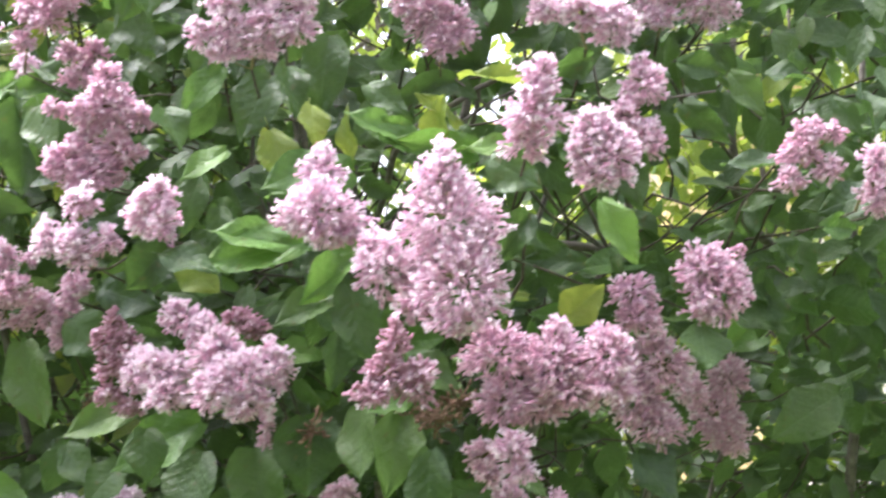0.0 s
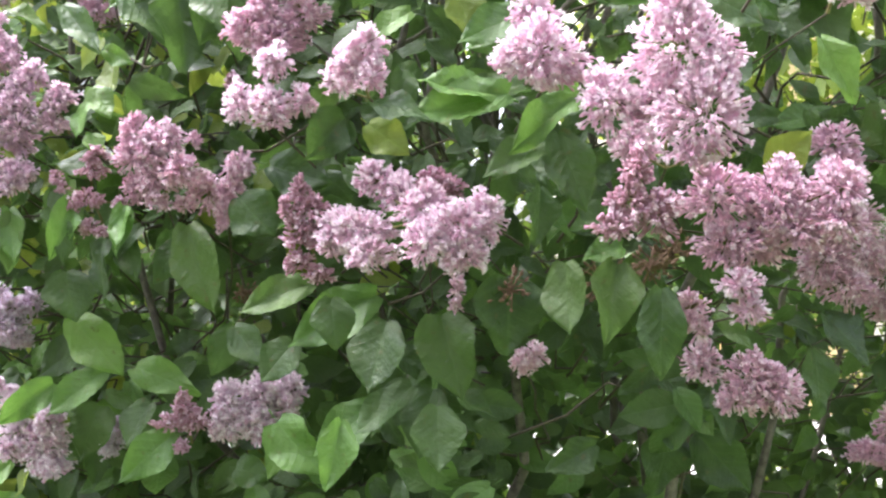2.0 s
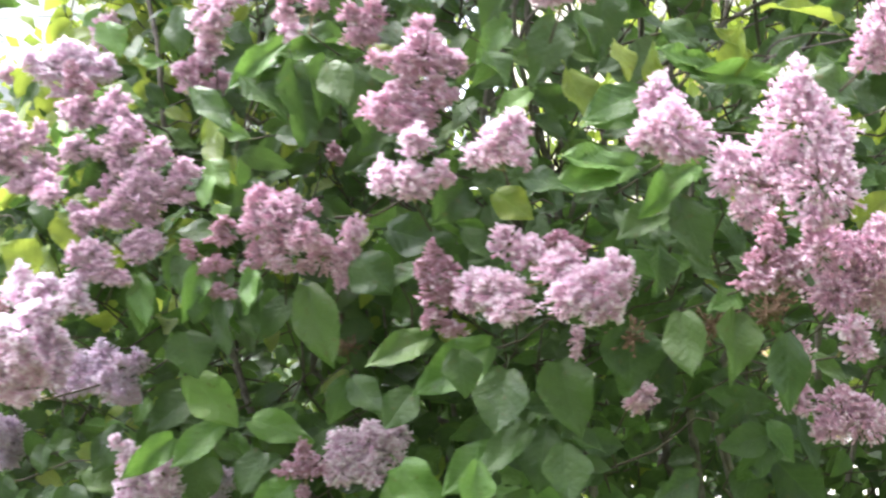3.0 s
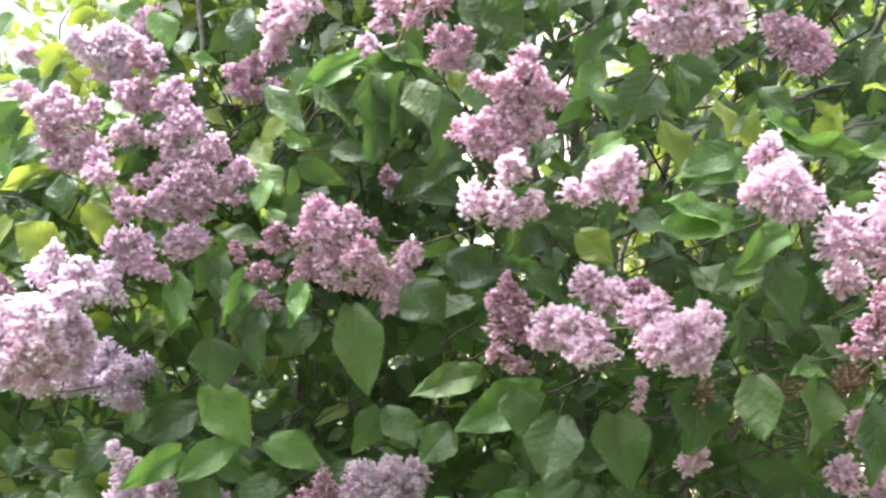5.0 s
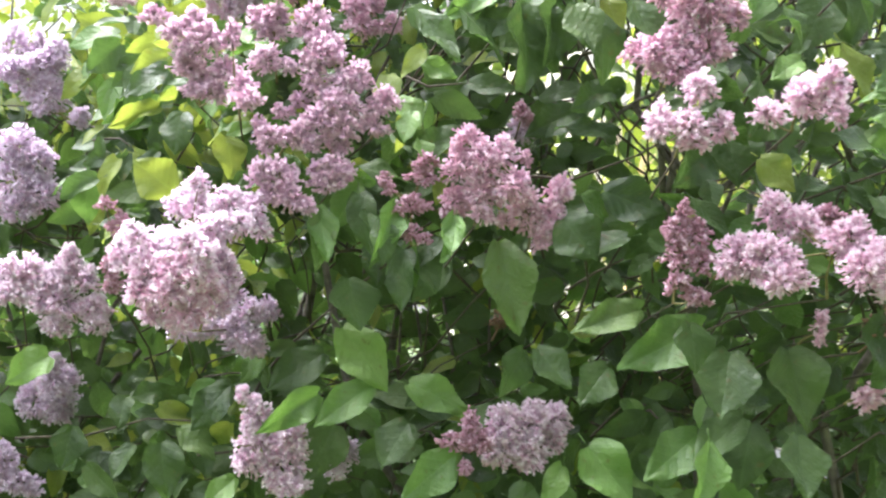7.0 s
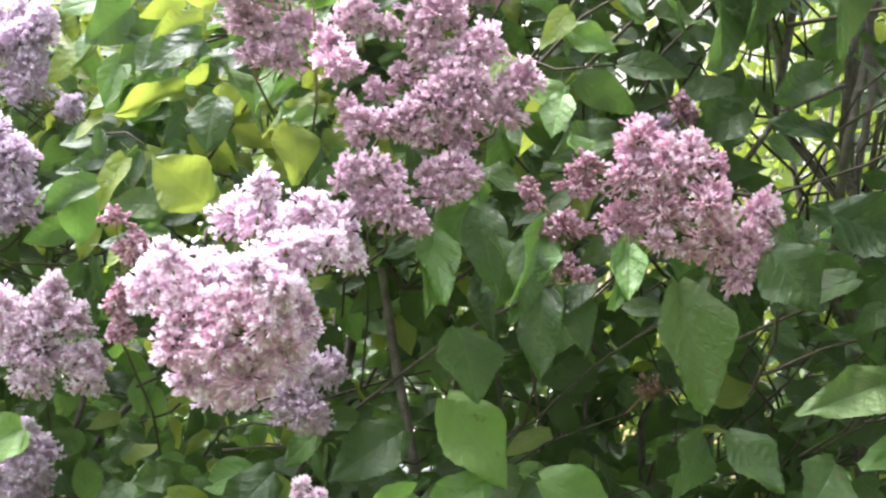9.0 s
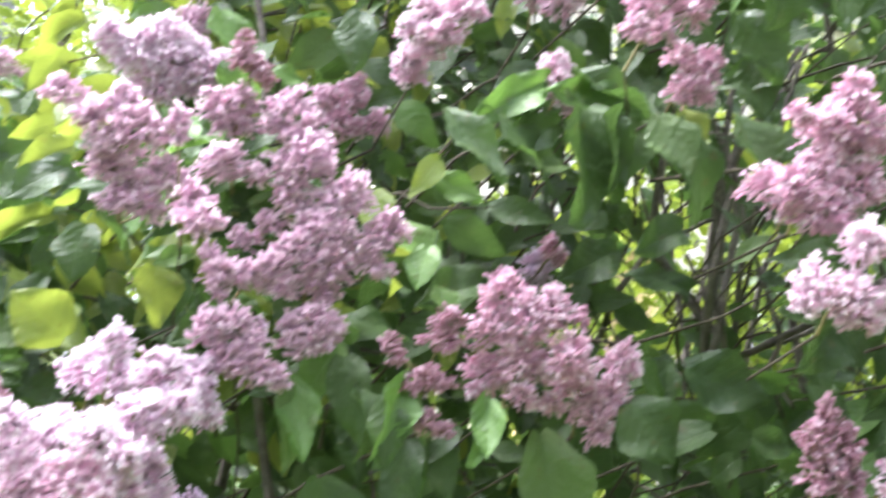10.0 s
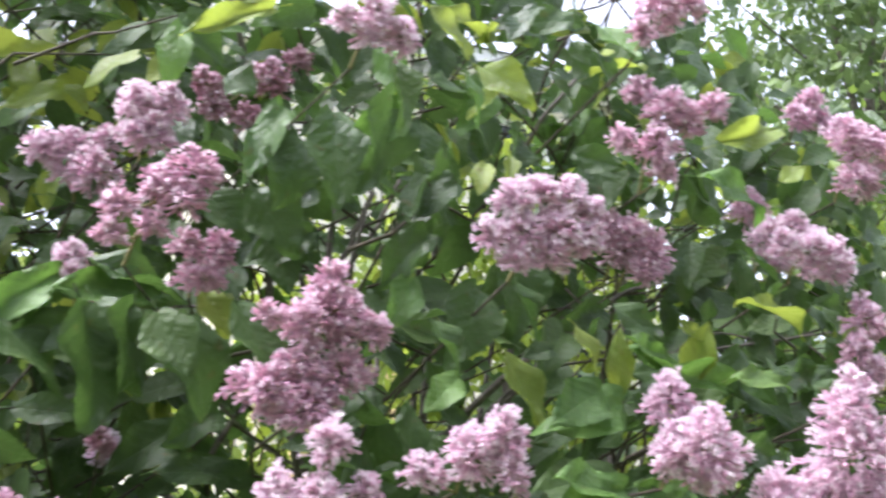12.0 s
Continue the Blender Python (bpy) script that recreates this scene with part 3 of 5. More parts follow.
flower_cluster("broad pale-pink lilac flower cluster over dark leaves", "pink", [(-0.29, 1.023, 1.416, 0.029, 0.024, 0.8), (-0.31, 1.004, 1.366, 0.034, 0.026, 0.9), (-0.3, 0.992, 1.339, 0.029, 0.023, 0.7), (-0.236, 0.964, 1.388, 0.032, 0.025, 0.7), (-0.207, 0.936, 1.362, 0.038, 0.029, 0.8), (-0.175, 0.942, 1.372, 0.022, 0.028, 0.8), (-0.235, 0.933, 1.351, 0.028, 0.024, 0.6), (-0.196, 0.931, 1.333, 0.028, 0.02, 0.6), (-0.264, 1.013, 1.402, 0.023, 0.023, 0.7)])
flower_cluster("dark pink lilac buds", "bud", [(-0.23, 1.02, 1.417, 0.025, 0.017, 0.1), (-0.212, 1.017, 1.407, 0.02, 0.013, 0.1)])
flower_cluster("reddish-mauve lilac flower cluster in bud", "bud", [(-0.381, 1.070, 1.414, 0.014, 0.017, 0.0), (-0.393, 1.070, 1.392, 0.020, 0.017, 0.05), (-0.365, 1.070, 1.390, 0.019, 0.019, 0.1), (-0.386, 1.070, 1.366, 0.022, 0.020, 0.1), (-0.359, 1.070, 1.357, 0.019, 0.019, 0.2), (-0.386, 1.070, 1.330, 0.020, 0.015, 0.05), (-0.361, 1.070, 1.315, 0.022, 0.012, 0.1)])
flower_cluster("small dim mauve lilac flower cluster", "mauve", [(-0.204, 1.066, 1.292, 0.011, 0.02, 0.6), (-0.208, 1.065, 1.273, 0.01, 0.011, 0.6)])
flower_cluster("tiny mauve lilac flower cluster below leaves", "mauve", [(-0.132, 1.089, 1.206, 0.018, 0.017, 0.8), (-0.115, 1.089, 1.215, 0.017, 0.017, 0.8)])
flower_cluster("mauve lilac flower cluster low in the bush", "mauve", [(0.433, 1.384, 1.061, 0.029, 0.029, 0.6), (0.397, 1.38, 1.021, 0.04, 0.02, 0.5), (0.432, 1.385, 1.015, 0.034, 0.031, 0.5)])
flower_cluster("small pink triangular lilac flower cluster", "pink", [(-0.289, 0.92, 1.546, 0.023, 0.02, 0.6), (-0.305, 0.942, 1.531, 0.029, 0.023, 0.6), (-0.282, 0.919, 1.517, 0.017, 0.023, 0.5), (-0.326, 0.989, 1.522, 0.023, 0.017, 0.8)])
flower_cluster("tall tiered pink-mauve lilac flower cluster", "mauve", [(-0.379, 1.039, 1.69, 0.021, 0.022, 0.35), (-0.374, 1.041, 1.663, 0.033, 0.026, 0.4), (-0.437, 1.037, 1.654, 0.017, 0.015, 0.3), (-0.341, 1.038, 1.646, 0.021, 0.018, 0.7), (-0.404, 1.039, 1.65, 0.021, 0.02, 0.4)])
flower_cluster("middle tier of pink-mauve lilac flowers", "mauve", [(-0.406, 1.049, 1.619, 0.029, 0.019, 0.45), (-0.43, 1.05, 1.598, 0.03, 0.022, 0.4), (-0.368, 1.051, 1.609, 0.033, 0.024, 0.5), (-0.402, 1.05, 1.582, 0.032, 0.022, 0.45)])
flower_cluster("pale-pink lower tier of lilac flowers", "pink", [(-0.395, 1.009, 1.548, 0.022, 0.02, 0.9), (-0.438, 1.02, 1.507, 0.02, 0.025, 0.85), (-0.404, 1.011, 1.503, 0.025, 0.023, 0.7), (-0.368, 1.008, 1.506, 0.018, 0.019, 0.5), (-0.399, 1.007, 1.485, 0.022, 0.015, 0.5)])
flower_cluster("mauve-pink upper lobes of a tall lilac flower cluster", "mauve", [(-0.384, 1.064, 1.66, 0.032, 0.027, 0.6), (-0.435, 1.071, 1.599, 0.036, 0.022, 0.4), (-0.395, 1.061, 1.588, 0.031, 0.022, 0.5)])
flower_cluster("pale mauve lilac flower cluster beside buds", "pink", [(-0.334, 1.030, 1.372, 0.022, 0.018, 0.8), (-0.345, 1.030, 1.351, 0.018, 0.020, 0.7), (-0.317, 1.030, 1.353, 0.022, 0.024, 0.8)])
flower_cluster("mauve lilac flower cluster with dark buds", "mauve", [(-0.617, 1.230, 1.504, 0.029, 0.024, 0.3), (-0.596, 1.219, 1.483, 0.027, 0.026, 0.8), (-0.572, 1.217, 1.494, 0.024, 0.022, 0.85), (-0.540, 1.223, 1.491, 0.013, 0.013, 0.3), (-0.624, 1.229, 1.471, 0.028, 0.022, 0.4), (-0.595, 1.228, 1.443, 0.031, 0.021, 0.6), (-0.624, 1.248, 1.430, 0.026, 0.021, 0.2), (-0.556, 1.208, 1.450, 0.029, 0.024, 0.45), (-0.594, 1.225, 1.410, 0.02, 0.016, 0.7)])
flower_cluster("drooping lavender-mauve end of a lilac flower cluster", "mauve", [(-0.486, 1.237, 1.457, 0.022, 0.024, 0.8), (-0.497, 1.237, 1.423, 0.024, 0.022, 0.6), (-0.531, 1.239, 1.422, 0.03, 0.026, 0.55), (-0.506, 1.237, 1.392, 0.021, 0.024, 0.5), (-0.561, 1.233, 1.405, 0.017, 0.014, 0.5)])
flower_cluster("loose dark-pink lilac buds on thin stalks", "bud", [(-0.669, 1.227, 1.474, 0.021, 0.013, 0.05), (-0.675, 1.227, 1.455, 0.021, 0.013, 0.05), (-0.723, 1.226, 1.446, 0.013, 0.012, 0.0), (-0.715, 1.225, 1.434, 0.011, 0.01, 0.0), (-0.686, 1.227, 1.417, 0.026, 0.014, 0.05), (-0.702, 1.225, 1.407, 0.012, 0.009, 0.0), (-0.64, 1.225, 1.41, 0.014, 0.01, 0.1), (-0.683, 1.227, 1.379, 0.016, 0.014, 0.05), (-0.665, 1.224, 1.373, 0.012, 0.009, 0.1)])
flower_cluster("large white-pink lilac flower cluster in full bloom", "pale", [(-0.953, 1.228, 1.423, 0.017, 0.015, 1.0), (-0.971, 1.262, 1.399, 0.024, 0.022, 1.0), (-0.945, 1.232, 1.393, 0.025, 0.022, 1.0), (-0.914, 1.209, 1.401, 0.024, 0.017, 1.0), (-0.897, 1.2, 1.372, 0.021, 0.019, 0.9), (-0.925, 1.192, 1.363, 0.027, 0.022, 0.95), (-1.021, 1.209, 1.349, 0.023, 0.017, 1.0), (-1.033, 1.232, 1.328, 0.026, 0.023, 0.95), (-0.988, 1.232, 1.345, 0.026, 0.021, 1.0), (-0.954, 1.17, 1.344, 0.024, 0.019, 0.95), (-0.932, 1.159, 1.333, 0.019, 0.017, 0.8)])
flower_cluster("lower half of a white-pink lilac flower cluster", "pink", [(-1.003, 1.212, 1.31, 0.029, 0.022, 0.85), (-0.968, 1.192, 1.313, 0.028, 0.021, 0.85), (-0.937, 1.172, 1.307, 0.024, 0.022, 0.75), (-1.008, 1.211, 1.283, 0.024, 0.02, 0.75), (-0.977, 1.191, 1.281, 0.026, 0.02, 0.7), (-0.948, 1.202, 1.262, 0.028, 0.022, 0.55), (-0.925, 1.191, 1.286, 0.019, 0.019, 0.6)])
flower_cluster("shaded mauve lilac flower cluster", "lav", [(-0.883, 1.43, 1.267, 0.027, 0.018, 0.5), (-0.903, 1.432, 1.242, 0.025, 0.023, 0.5), (-0.884, 1.431, 1.221, 0.028, 0.02, 0.5)])
flower_cluster("dark mauve lilac buds behind leaves", "bud", [(-1.07, 1.411, 1.377, 0.021, 0.019, 0.1), (-1.08, 1.408, 1.324, 0.014, 0.024, 0.1), (-1.076, 1.408, 1.294, 0.014, 0.02, 0.1), (-1.094, 1.406, 1.404, 0.019, 0.011, 0.1)])
flower_cluster("whitish lavender lilac flower cluster", "pale", [(-1.183, 1.633, 1.331, 0.023, 0.028, 1.0), (-1.208, 1.634, 1.301, 0.029, 0.025, 1.0), (-1.158, 1.633, 1.306, 0.029, 0.023, 1.0), (-1.19, 1.636, 1.266, 0.036, 0.03, 0.9), (-1.22, 1.635, 1.273, 0.029, 0.032, 0.9), (-1.138, 1.633, 1.261, 0.03, 0.023, 1.0), (-1.128, 1.631, 1.232, 0.023, 0.02, 1.0), (-1.196, 1.631, 1.226, 0.027, 0.02, 1.0)])
flower_cluster("pale lavender lilac flower cluster low in the bush", "lav", [(-1.205, 1.709, 1.164, 0.02, 0.017, 1.0), (-1.215, 1.714, 1.135, 0.027, 0.026, 0.9), (-1.195, 1.708, 1.12, 0.017, 0.015, 0.9)])
flower_cluster("lavender lilac flower cluster beside leaves", "lav", [(-1.308, 1.81, 1.716, 0.019, 0.039, 0.9), (-1.32, 1.815, 1.666, 0.03, 0.038, 0.9), (-1.35, 1.815, 1.719, 0.03, 0.051, 0.9)])
flower_cluster("small lavender lilac flower cluster", "lav", [(-1.215, 1.761, 1.591, 0.021, 0.021, 0.9), (-1.283, 1.757, 1.595, 0.016, 0.013, 0.8)])
flower_cluster("lavender-pink lilac flower cluster", "lav", [(-1.289, 1.666, 1.519, 0.039, 0.031, 0.9), (-1.255, 1.664, 1.498, 0.031, 0.027, 0.9), (-1.289, 1.669, 1.462, 0.046, 0.037, 0.8), (-1.246, 1.668, 1.442, 0.037, 0.033, 0.8), (-1.278, 1.664, 1.414, 0.035, 0.026, 0.7)])
flower_cluster("pale lavender lilac flower cluster in bloom", "lav", [(-1.269, 1.764, 1.7, 0.026, 0.031, 0.9), (-1.332, 1.764, 1.661, 0.042, 0.026, 0.9), (-1.291, 1.764, 1.676, 0.035, 0.027, 0.9), (-1.273, 1.77, 1.628, 0.037, 0.037, 0.9)])
flower_cluster("pink-lavender lilac flower cluster beside a pale one", "pale", [(-1.238, 1.512, 1.305, 0.026, 0.022, 0.8), (-1.214, 1.514, 1.307, 0.026, 0.026, 0.8), (-1.234, 1.51, 1.271, 0.037, 0.019, 0.7)])
flower_cluster("shaded lavender lilac flower cluster under a white one", "lav", [(-0.95, 1.458, 1.262, 0.037, 0.034, 0.7), (-0.917, 1.451, 1.288, 0.024, 0.021, 0.8), (-0.923, 1.454, 1.25, 0.034, 0.026, 0.7), (-0.861, 1.452, 1.269, 0.023, 0.023, 0.7), (-0.892, 1.453, 1.231, 0.03, 0.024, 0.7), (-0.98, 1.45, 1.235, 0.028, 0.019, 0.7), (-0.878, 1.448, 1.212, 0.022, 0.014, 0.6)])
flower_cluster("side lobes of a white-pink lilac flower cluster", "pale", [(-0.886, 1.241, 1.395, 0.021, 0.023, 0.9), (-0.873, 1.239, 1.37, 0.016, 0.016, 0.8), (-0.93, 1.243, 1.331, 0.027, 0.024, 0.9), (-0.915, 1.243, 1.307, 0.024, 0.029, 0.8), (-0.925, 1.242, 1.277, 0.027, 0.022, 0.7), (-0.995, 1.242, 1.26, 0.024, 0.022, 0.7), (-0.965, 1.238, 1.245, 0.021, 0.014, 0.6)])
flower_cluster("small mauve lilac flower cluster near bright leaves", "lilac", [(-0.927, 1.613, 1.866, 0.026, 0.03, 0.5), (-0.938, 1.61, 1.838, 0.019, 0.024, 0.4), (-1.185, 1.811, 1.835, 0.035, 0.021, 0.8)])
flower_cluster("pale lavender lilac flower cluster with pink buds", "pale", [(-0.528, 1.315, 1.136, 0.028, 0.028, 0.95), (-0.484, 1.326, 1.137, 0.033, 0.03, 0.95), (-0.446, 1.343, 1.142, 0.027, 0.025, 0.95), (-0.53, 1.314, 1.1, 0.033, 0.026, 0.8), (-0.488, 1.316, 1.098, 0.03, 0.031, 0.8), (-0.452, 1.33, 1.118, 0.025, 0.02, 0.8)])
flower_cluster("reddish lilac buds low in the bush", "bud", [(-0.581, 1.278, 1.137, 0.015, 0.022, 0.05), (-0.599, 1.277, 1.113, 0.029, 0.013, 0.05), (-0.567, 1.281, 1.114, 0.022, 0.02, 0.1), (-0.586, 1.276, 1.078, 0.017, 0.012, 0.05)])
flower_cluster("pale mauve lilac flower cluster between leaves", "pale", [(-0.884, 1.389, 1.151, 0.016, 0.016, 0.6), (-0.866, 1.393, 1.127, 0.023, 0.026, 0.7), (-0.858, 1.393, 1.083, 0.035, 0.025, 0.8), (-0.815, 1.395, 1.093, 0.028, 0.032, 0.8), (-0.872, 1.391, 1.058, 0.023, 0.021, 0.8), (-0.824, 1.395, 1.06, 0.035, 0.028, 0.9), (-0.814, 1.391, 1.029, 0.035, 0.019, 0.9)])
flower_cluster("dim lavender lilac flower cluster", "lav", [(-0.724, 1.44, 1.071, 0.019, 0.019, 0.7), (-0.743, 1.441, 1.045, 0.02, 0.02, 0.8)])
flower_cluster("pale lavender lilac flower cluster", "lav", [(-1.249, 1.766, 1.098, 0.03, 0.034, 0.95), (-1.207, 1.766, 1.105, 0.037, 0.03, 0.95), (-1.2, 1.762, 1.136, 0.03, 0.022, 0.95), (-1.208, 1.762, 1.076, 0.034, 0.022, 0.9)])
flower_cluster("lavender lilac flower cluster near the ground", "lav", [(-1.284, 1.762, 0.989, 0.023, 0.034, 0.8), (-1.262, 1.761, 0.956, 0.038, 0.021, 0.8), (-1.237, 1.759, 0.943, 0.021, 0.017, 0.8)])
flower_cluster("whitish lilac flower cluster against bright leaves", "pale", [(-1.014, 1.480, 1.780, 0.028, 0.021, 0.9), (-0.985, 1.480, 1.764, 0.036, 0.026, 0.95), (-0.959, 1.480, 1.791, 0.036, 0.024, 1.0), (-0.943, 1.480, 1.760, 0.039, 0.026, 0.95), (-0.960, 1.480, 1.729, 0.032, 0.019, 0.7), (-0.899, 1.480, 1.759, 0.029, 0.027, 1.0), (-0.926, 1.480, 1.777, 0.024, 0.022, 1.0), (-0.922, 1.480, 1.738, 0.020, 0.017, 0.7)])
flower_cluster("pink-mauve lilac flower cluster with open florets", "pink", [(-0.689, 1.319, 1.817, 0.023, 0.018, 0.8), (-0.656, 1.299, 1.817, 0.027, 0.018, 0.7), (-0.709, 1.319, 1.79, 0.018, 0.017, 0.8), (-0.68, 1.299, 1.783, 0.027, 0.018, 0.6), (-0.7, 1.352, 1.761, 0.024, 0.024, 0.8), (-0.689, 1.318, 1.769, 0.021, 0.016, 0.7)])
flower_cluster("pink lilac flower cluster with pale top", "pink", [(-0.588, 1.36, 1.901, 0.024, 0.021, 0.9), (-0.557, 1.361, 1.908, 0.03, 0.023, 0.8), (-0.536, 1.333, 1.873, 0.028, 0.027, 0.5), (-0.559, 1.359, 1.878, 0.023, 0.019, 0.6), (-0.52, 1.359, 1.92, 0.018, 0.02, 0.3)])
flower_cluster("round pink lilac flower cluster", "pink", [(-0.565, 1.264, 1.754, 0.022, 0.018, 0.8), (-0.557, 1.263, 1.733, 0.023, 0.017, 0.6), (-0.547, 1.261, 1.713, 0.011, 0.014, 0.2)])
flower_cluster("mauve lilac flower cluster beside leaves", "mauve", [(-0.769, 1.469, 1.749, 0.021, 0.018, 0.5), (-0.738, 1.471, 1.758, 0.026, 0.02, 0.5), (-0.749, 1.472, 1.722, 0.03, 0.023, 0.5), (-0.705, 1.471, 1.729, 0.022, 0.02, 0.5), (-0.735, 1.467, 1.775, 0.016, 0.013, 0.2)])
flower_cluster("pale-pink domed lilac flower cluster", "pink", [(-0.518, 1.2, 1.903, 0.023, 0.022, 0.9), (-0.488, 1.201, 1.905, 0.024, 0.023, 0.8), (-0.506, 1.199, 1.87, 0.033, 0.02, 0.7)])
flower_cluster("dull mauve lilac buds on a long stalk", "bud", [(-0.441, 1.229, 1.951, 0.02, 0.02, 0.15), (-0.436, 1.228, 1.924, 0.019, 0.02, 0.2), (-0.389, 1.237, 1.922, 0.024, 0.015, 0.15), (-0.363, 1.249, 1.977, 0.029, 0.021, 0.2), (-0.321, 1.257, 2.014, 0.021, 0.016, 0.2)])
flower_cluster("mauve-pink tiered lilac flower cluster", "mauve", [(-0.509, 1.139, 1.799, 0.021, 0.019, 0.4), (-0.473, 1.14, 1.814, 0.029, 0.023, 0.4), (-0.484, 1.139, 1.784, 0.031, 0.019, 0.45), (-0.548, 1.108, 1.762, 0.019, 0.018, 0.35), (-0.555, 1.107, 1.736, 0.015, 0.018, 0.2), (-0.513, 1.138, 1.757, 0.016, 0.016, 0.25)])
flower_cluster("hanging mauve lilac flower cluster", "mauve", [(-0.473, 1.173, 1.75, 0.021, 0.017, 0.4), (-0.44, 1.175, 1.748, 0.023, 0.022, 0.35), (-0.458, 1.174, 1.721, 0.03, 0.019, 0.4)])
flower_cluster("mauve lilac flower cluster above bright leaves", "mauve", [(-0.812, 1.46, 1.954, 0.022, 0.02, 0.4), (-0.808, 1.462, 1.905, 0.029, 0.024, 0.6), (-0.763, 1.459, 1.907, 0.018, 0.018, 0.3), (-0.826, 1.457, 1.916, 0.013, 0.014, 0.4)])
flower_cluster("pale-pink lilac flower cluster near the bush top", "pink", [(-0.896, 1.614, 2.012, 0.034, 0.027, 0.9), (-0.866, 1.613, 1.999, 0.029, 0.026, 0.8), (-0.888, 1.609, 1.983, 0.026, 0.018, 0.8), (-0.935, 1.611, 2.021, 0.022, 0.03, 0.6)])
flower_cluster("dim mauve lilac flower cluster at the bush top", "mauve", [(-0.03, 1.006, 1.915, 0.024, 0.017, 0.6), (-0.01, 0.988, 1.888, 0.031, 0.023, 0.7), (0.021, 0.988, 1.884, 0.024, 0.023, 0.6), (-0.033, 0.987, 1.846, 0.029, 0.02, 0.6), (-0.079, 0.987, 1.847, 0.017, 0.017, 0.5), (-0.026, 0.986, 1.818, 0.018, 0.016, 0.6), (0.056, 0.986, 1.903, 0.024, 0.019, 0.4)])
flower_cluster("dim pink lilac flower cluster before a building", "mauve", [(0.437, 1.157, 2.049, 0.027, 0.023, 0.6), (0.406, 1.157, 2.017, 0.028, 0.022, 0.6), (0.454, 1.157, 2.016, 0.025, 0.022, 0.6)])
flower_cluster("mauve lilac flower cluster before distant trees", "mauve", [(0.416, 1.088, 1.965, 0.036, 0.027, 0.8), (0.466, 1.09, 1.944, 0.043, 0.034, 0.8), (0.421, 1.088, 1.895, 0.038, 0.025, 0.5)])
flower_cluster("pale-pink lilac flower cluster under bright leaves", "pink", [(0.255, 1.11, 1.805, 0.033, 0.028, 0.8), (0.297, 1.107, 1.824, 0.029, 0.022, 0.8), (0.327, 1.11, 1.797, 0.036, 0.032, 0.8), (0.279, 1.159, 1.864, 0.03, 0.026, 0.4), (0.264, 1.105, 1.775, 0.028, 0.016, 0.6)])
flower_cluster("mauve-pink lilac flower cluster at the edge", "mauve", [(0.21, 0.958, 1.666, 0.026, 0.025, 0.7), (0.19, 0.957, 1.631, 0.023, 0.021, 0.6), (0.208, 0.958, 1.607, 0.026, 0.023, 0.6)])
flower_cluster("pink lilac flower cluster on the bush top", "pink", [(-0.392, 0.966, 1.905, 0.017, 0.014, 0.8), (-0.36, 0.968, 1.917, 0.023, 0.019, 0.8), (-0.338, 0.968, 1.899, 0.021, 0.02, 0.7), (-0.368, 0.966, 1.892, 0.019, 0.014, 0.6)])
flower_cluster("dim mauve lilac flower cluster over the stems", "mauve", [(0.04, 1.309, 2.178, 0.036, 0.023, 0.6), (0.083, 1.306, 2.173, 0.018, 0.016, 0.5)])
flower_cluster("pale mauve lilac flower cluster high up", "mauve", [(-0.033, 0.957, 1.988, 0.032, 0.021, 0.8), (0.009, 0.956, 2.004, 0.028, 0.018, 0.8), (-0.062, 0.956, 1.954, 0.02, 0.016, 0.6)])
flower_cluster("dark dried lilac flower cluster inside the bush", "bud", [(-0.517, 1.358, 1.584, 0.016, 0.016, 0.2), (-0.505, 1.356, 1.572, 0.012, 0.011, 0.2)])
flower_cluster("dim lavender lilac flower cluster in shade", "lav", [(-0.49, 1.463, 1.583, 0.024, 0.024, 0.5)])
flower_cluster("loose pink-mauve lilac flower cluster with separate lobes", "lilac", [(-1.032, 1.28, 1.643, 0.024, 0.013, 0.2), (-1.004, 1.27, 1.62, 0.027, 0.017, 0.8), (-0.98, 1.27, 1.635, 0.024, 0.020, 0.6), (-0.961, 1.26, 1.615, 0.028, 0.021, 0.5), (-0.983, 1.27, 1.595, 0.031, 0.014, 0.5), (-0.984, 1.28, 1.578, 0.027, 0.015, 0.5), (-0.965, 1.28, 1.566, 0.022, 0.015, 0.5), (-0.976, 1.28, 1.548, 0.018, 0.013, 0.4), (-0.95, 1.27, 1.547, 0.024, 0.017, 0.4)])
flower_cluster("narrow pink-mauve lobes of a lilac flower cluster", "lilac", [(-0.93, 1.26, 1.621, 0.015, 0.021, 0.4), (-0.934, 1.27, 1.578, 0.028, 0.018, 0.4), (-0.948, 1.27, 1.566, 0.015, 0.013, 0.4), (-0.909, 1.22, 1.552, 0.020, 0.013, 0.3), (-0.899, 1.2, 1.527, 0.024, 0.017, 0.35), (-0.913, 1.22, 1.539, 0.015, 0.013, 0.3)])
flower_cluster("pink-mauve lilac flower lobes under long buds", "lilac", [(-0.891, 1.29, 1.658, 0.028, 0.017, 0.5), (-0.874, 1.29, 1.669, 0.018, 0.014, 0.4), (-0.88, 1.29, 1.641, 0.025, 0.014, 0.5), (-0.886, 1.27, 1.598, 0.025, 0.020, 0.7), (-0.859, 1.27, 1.591, 0.021, 0.013, 0.5)])
flower_cluster("long dusky-pink lilac buds", "bud", [(-0.882, 1.26, 1.712, 0.013, 0.017, 0.05), (-0.878, 1.26, 1.696, 0.018, 0.015, 0.1), (-0.86, 1.26, 1.686, 0.014, 0.014, 0.1)])
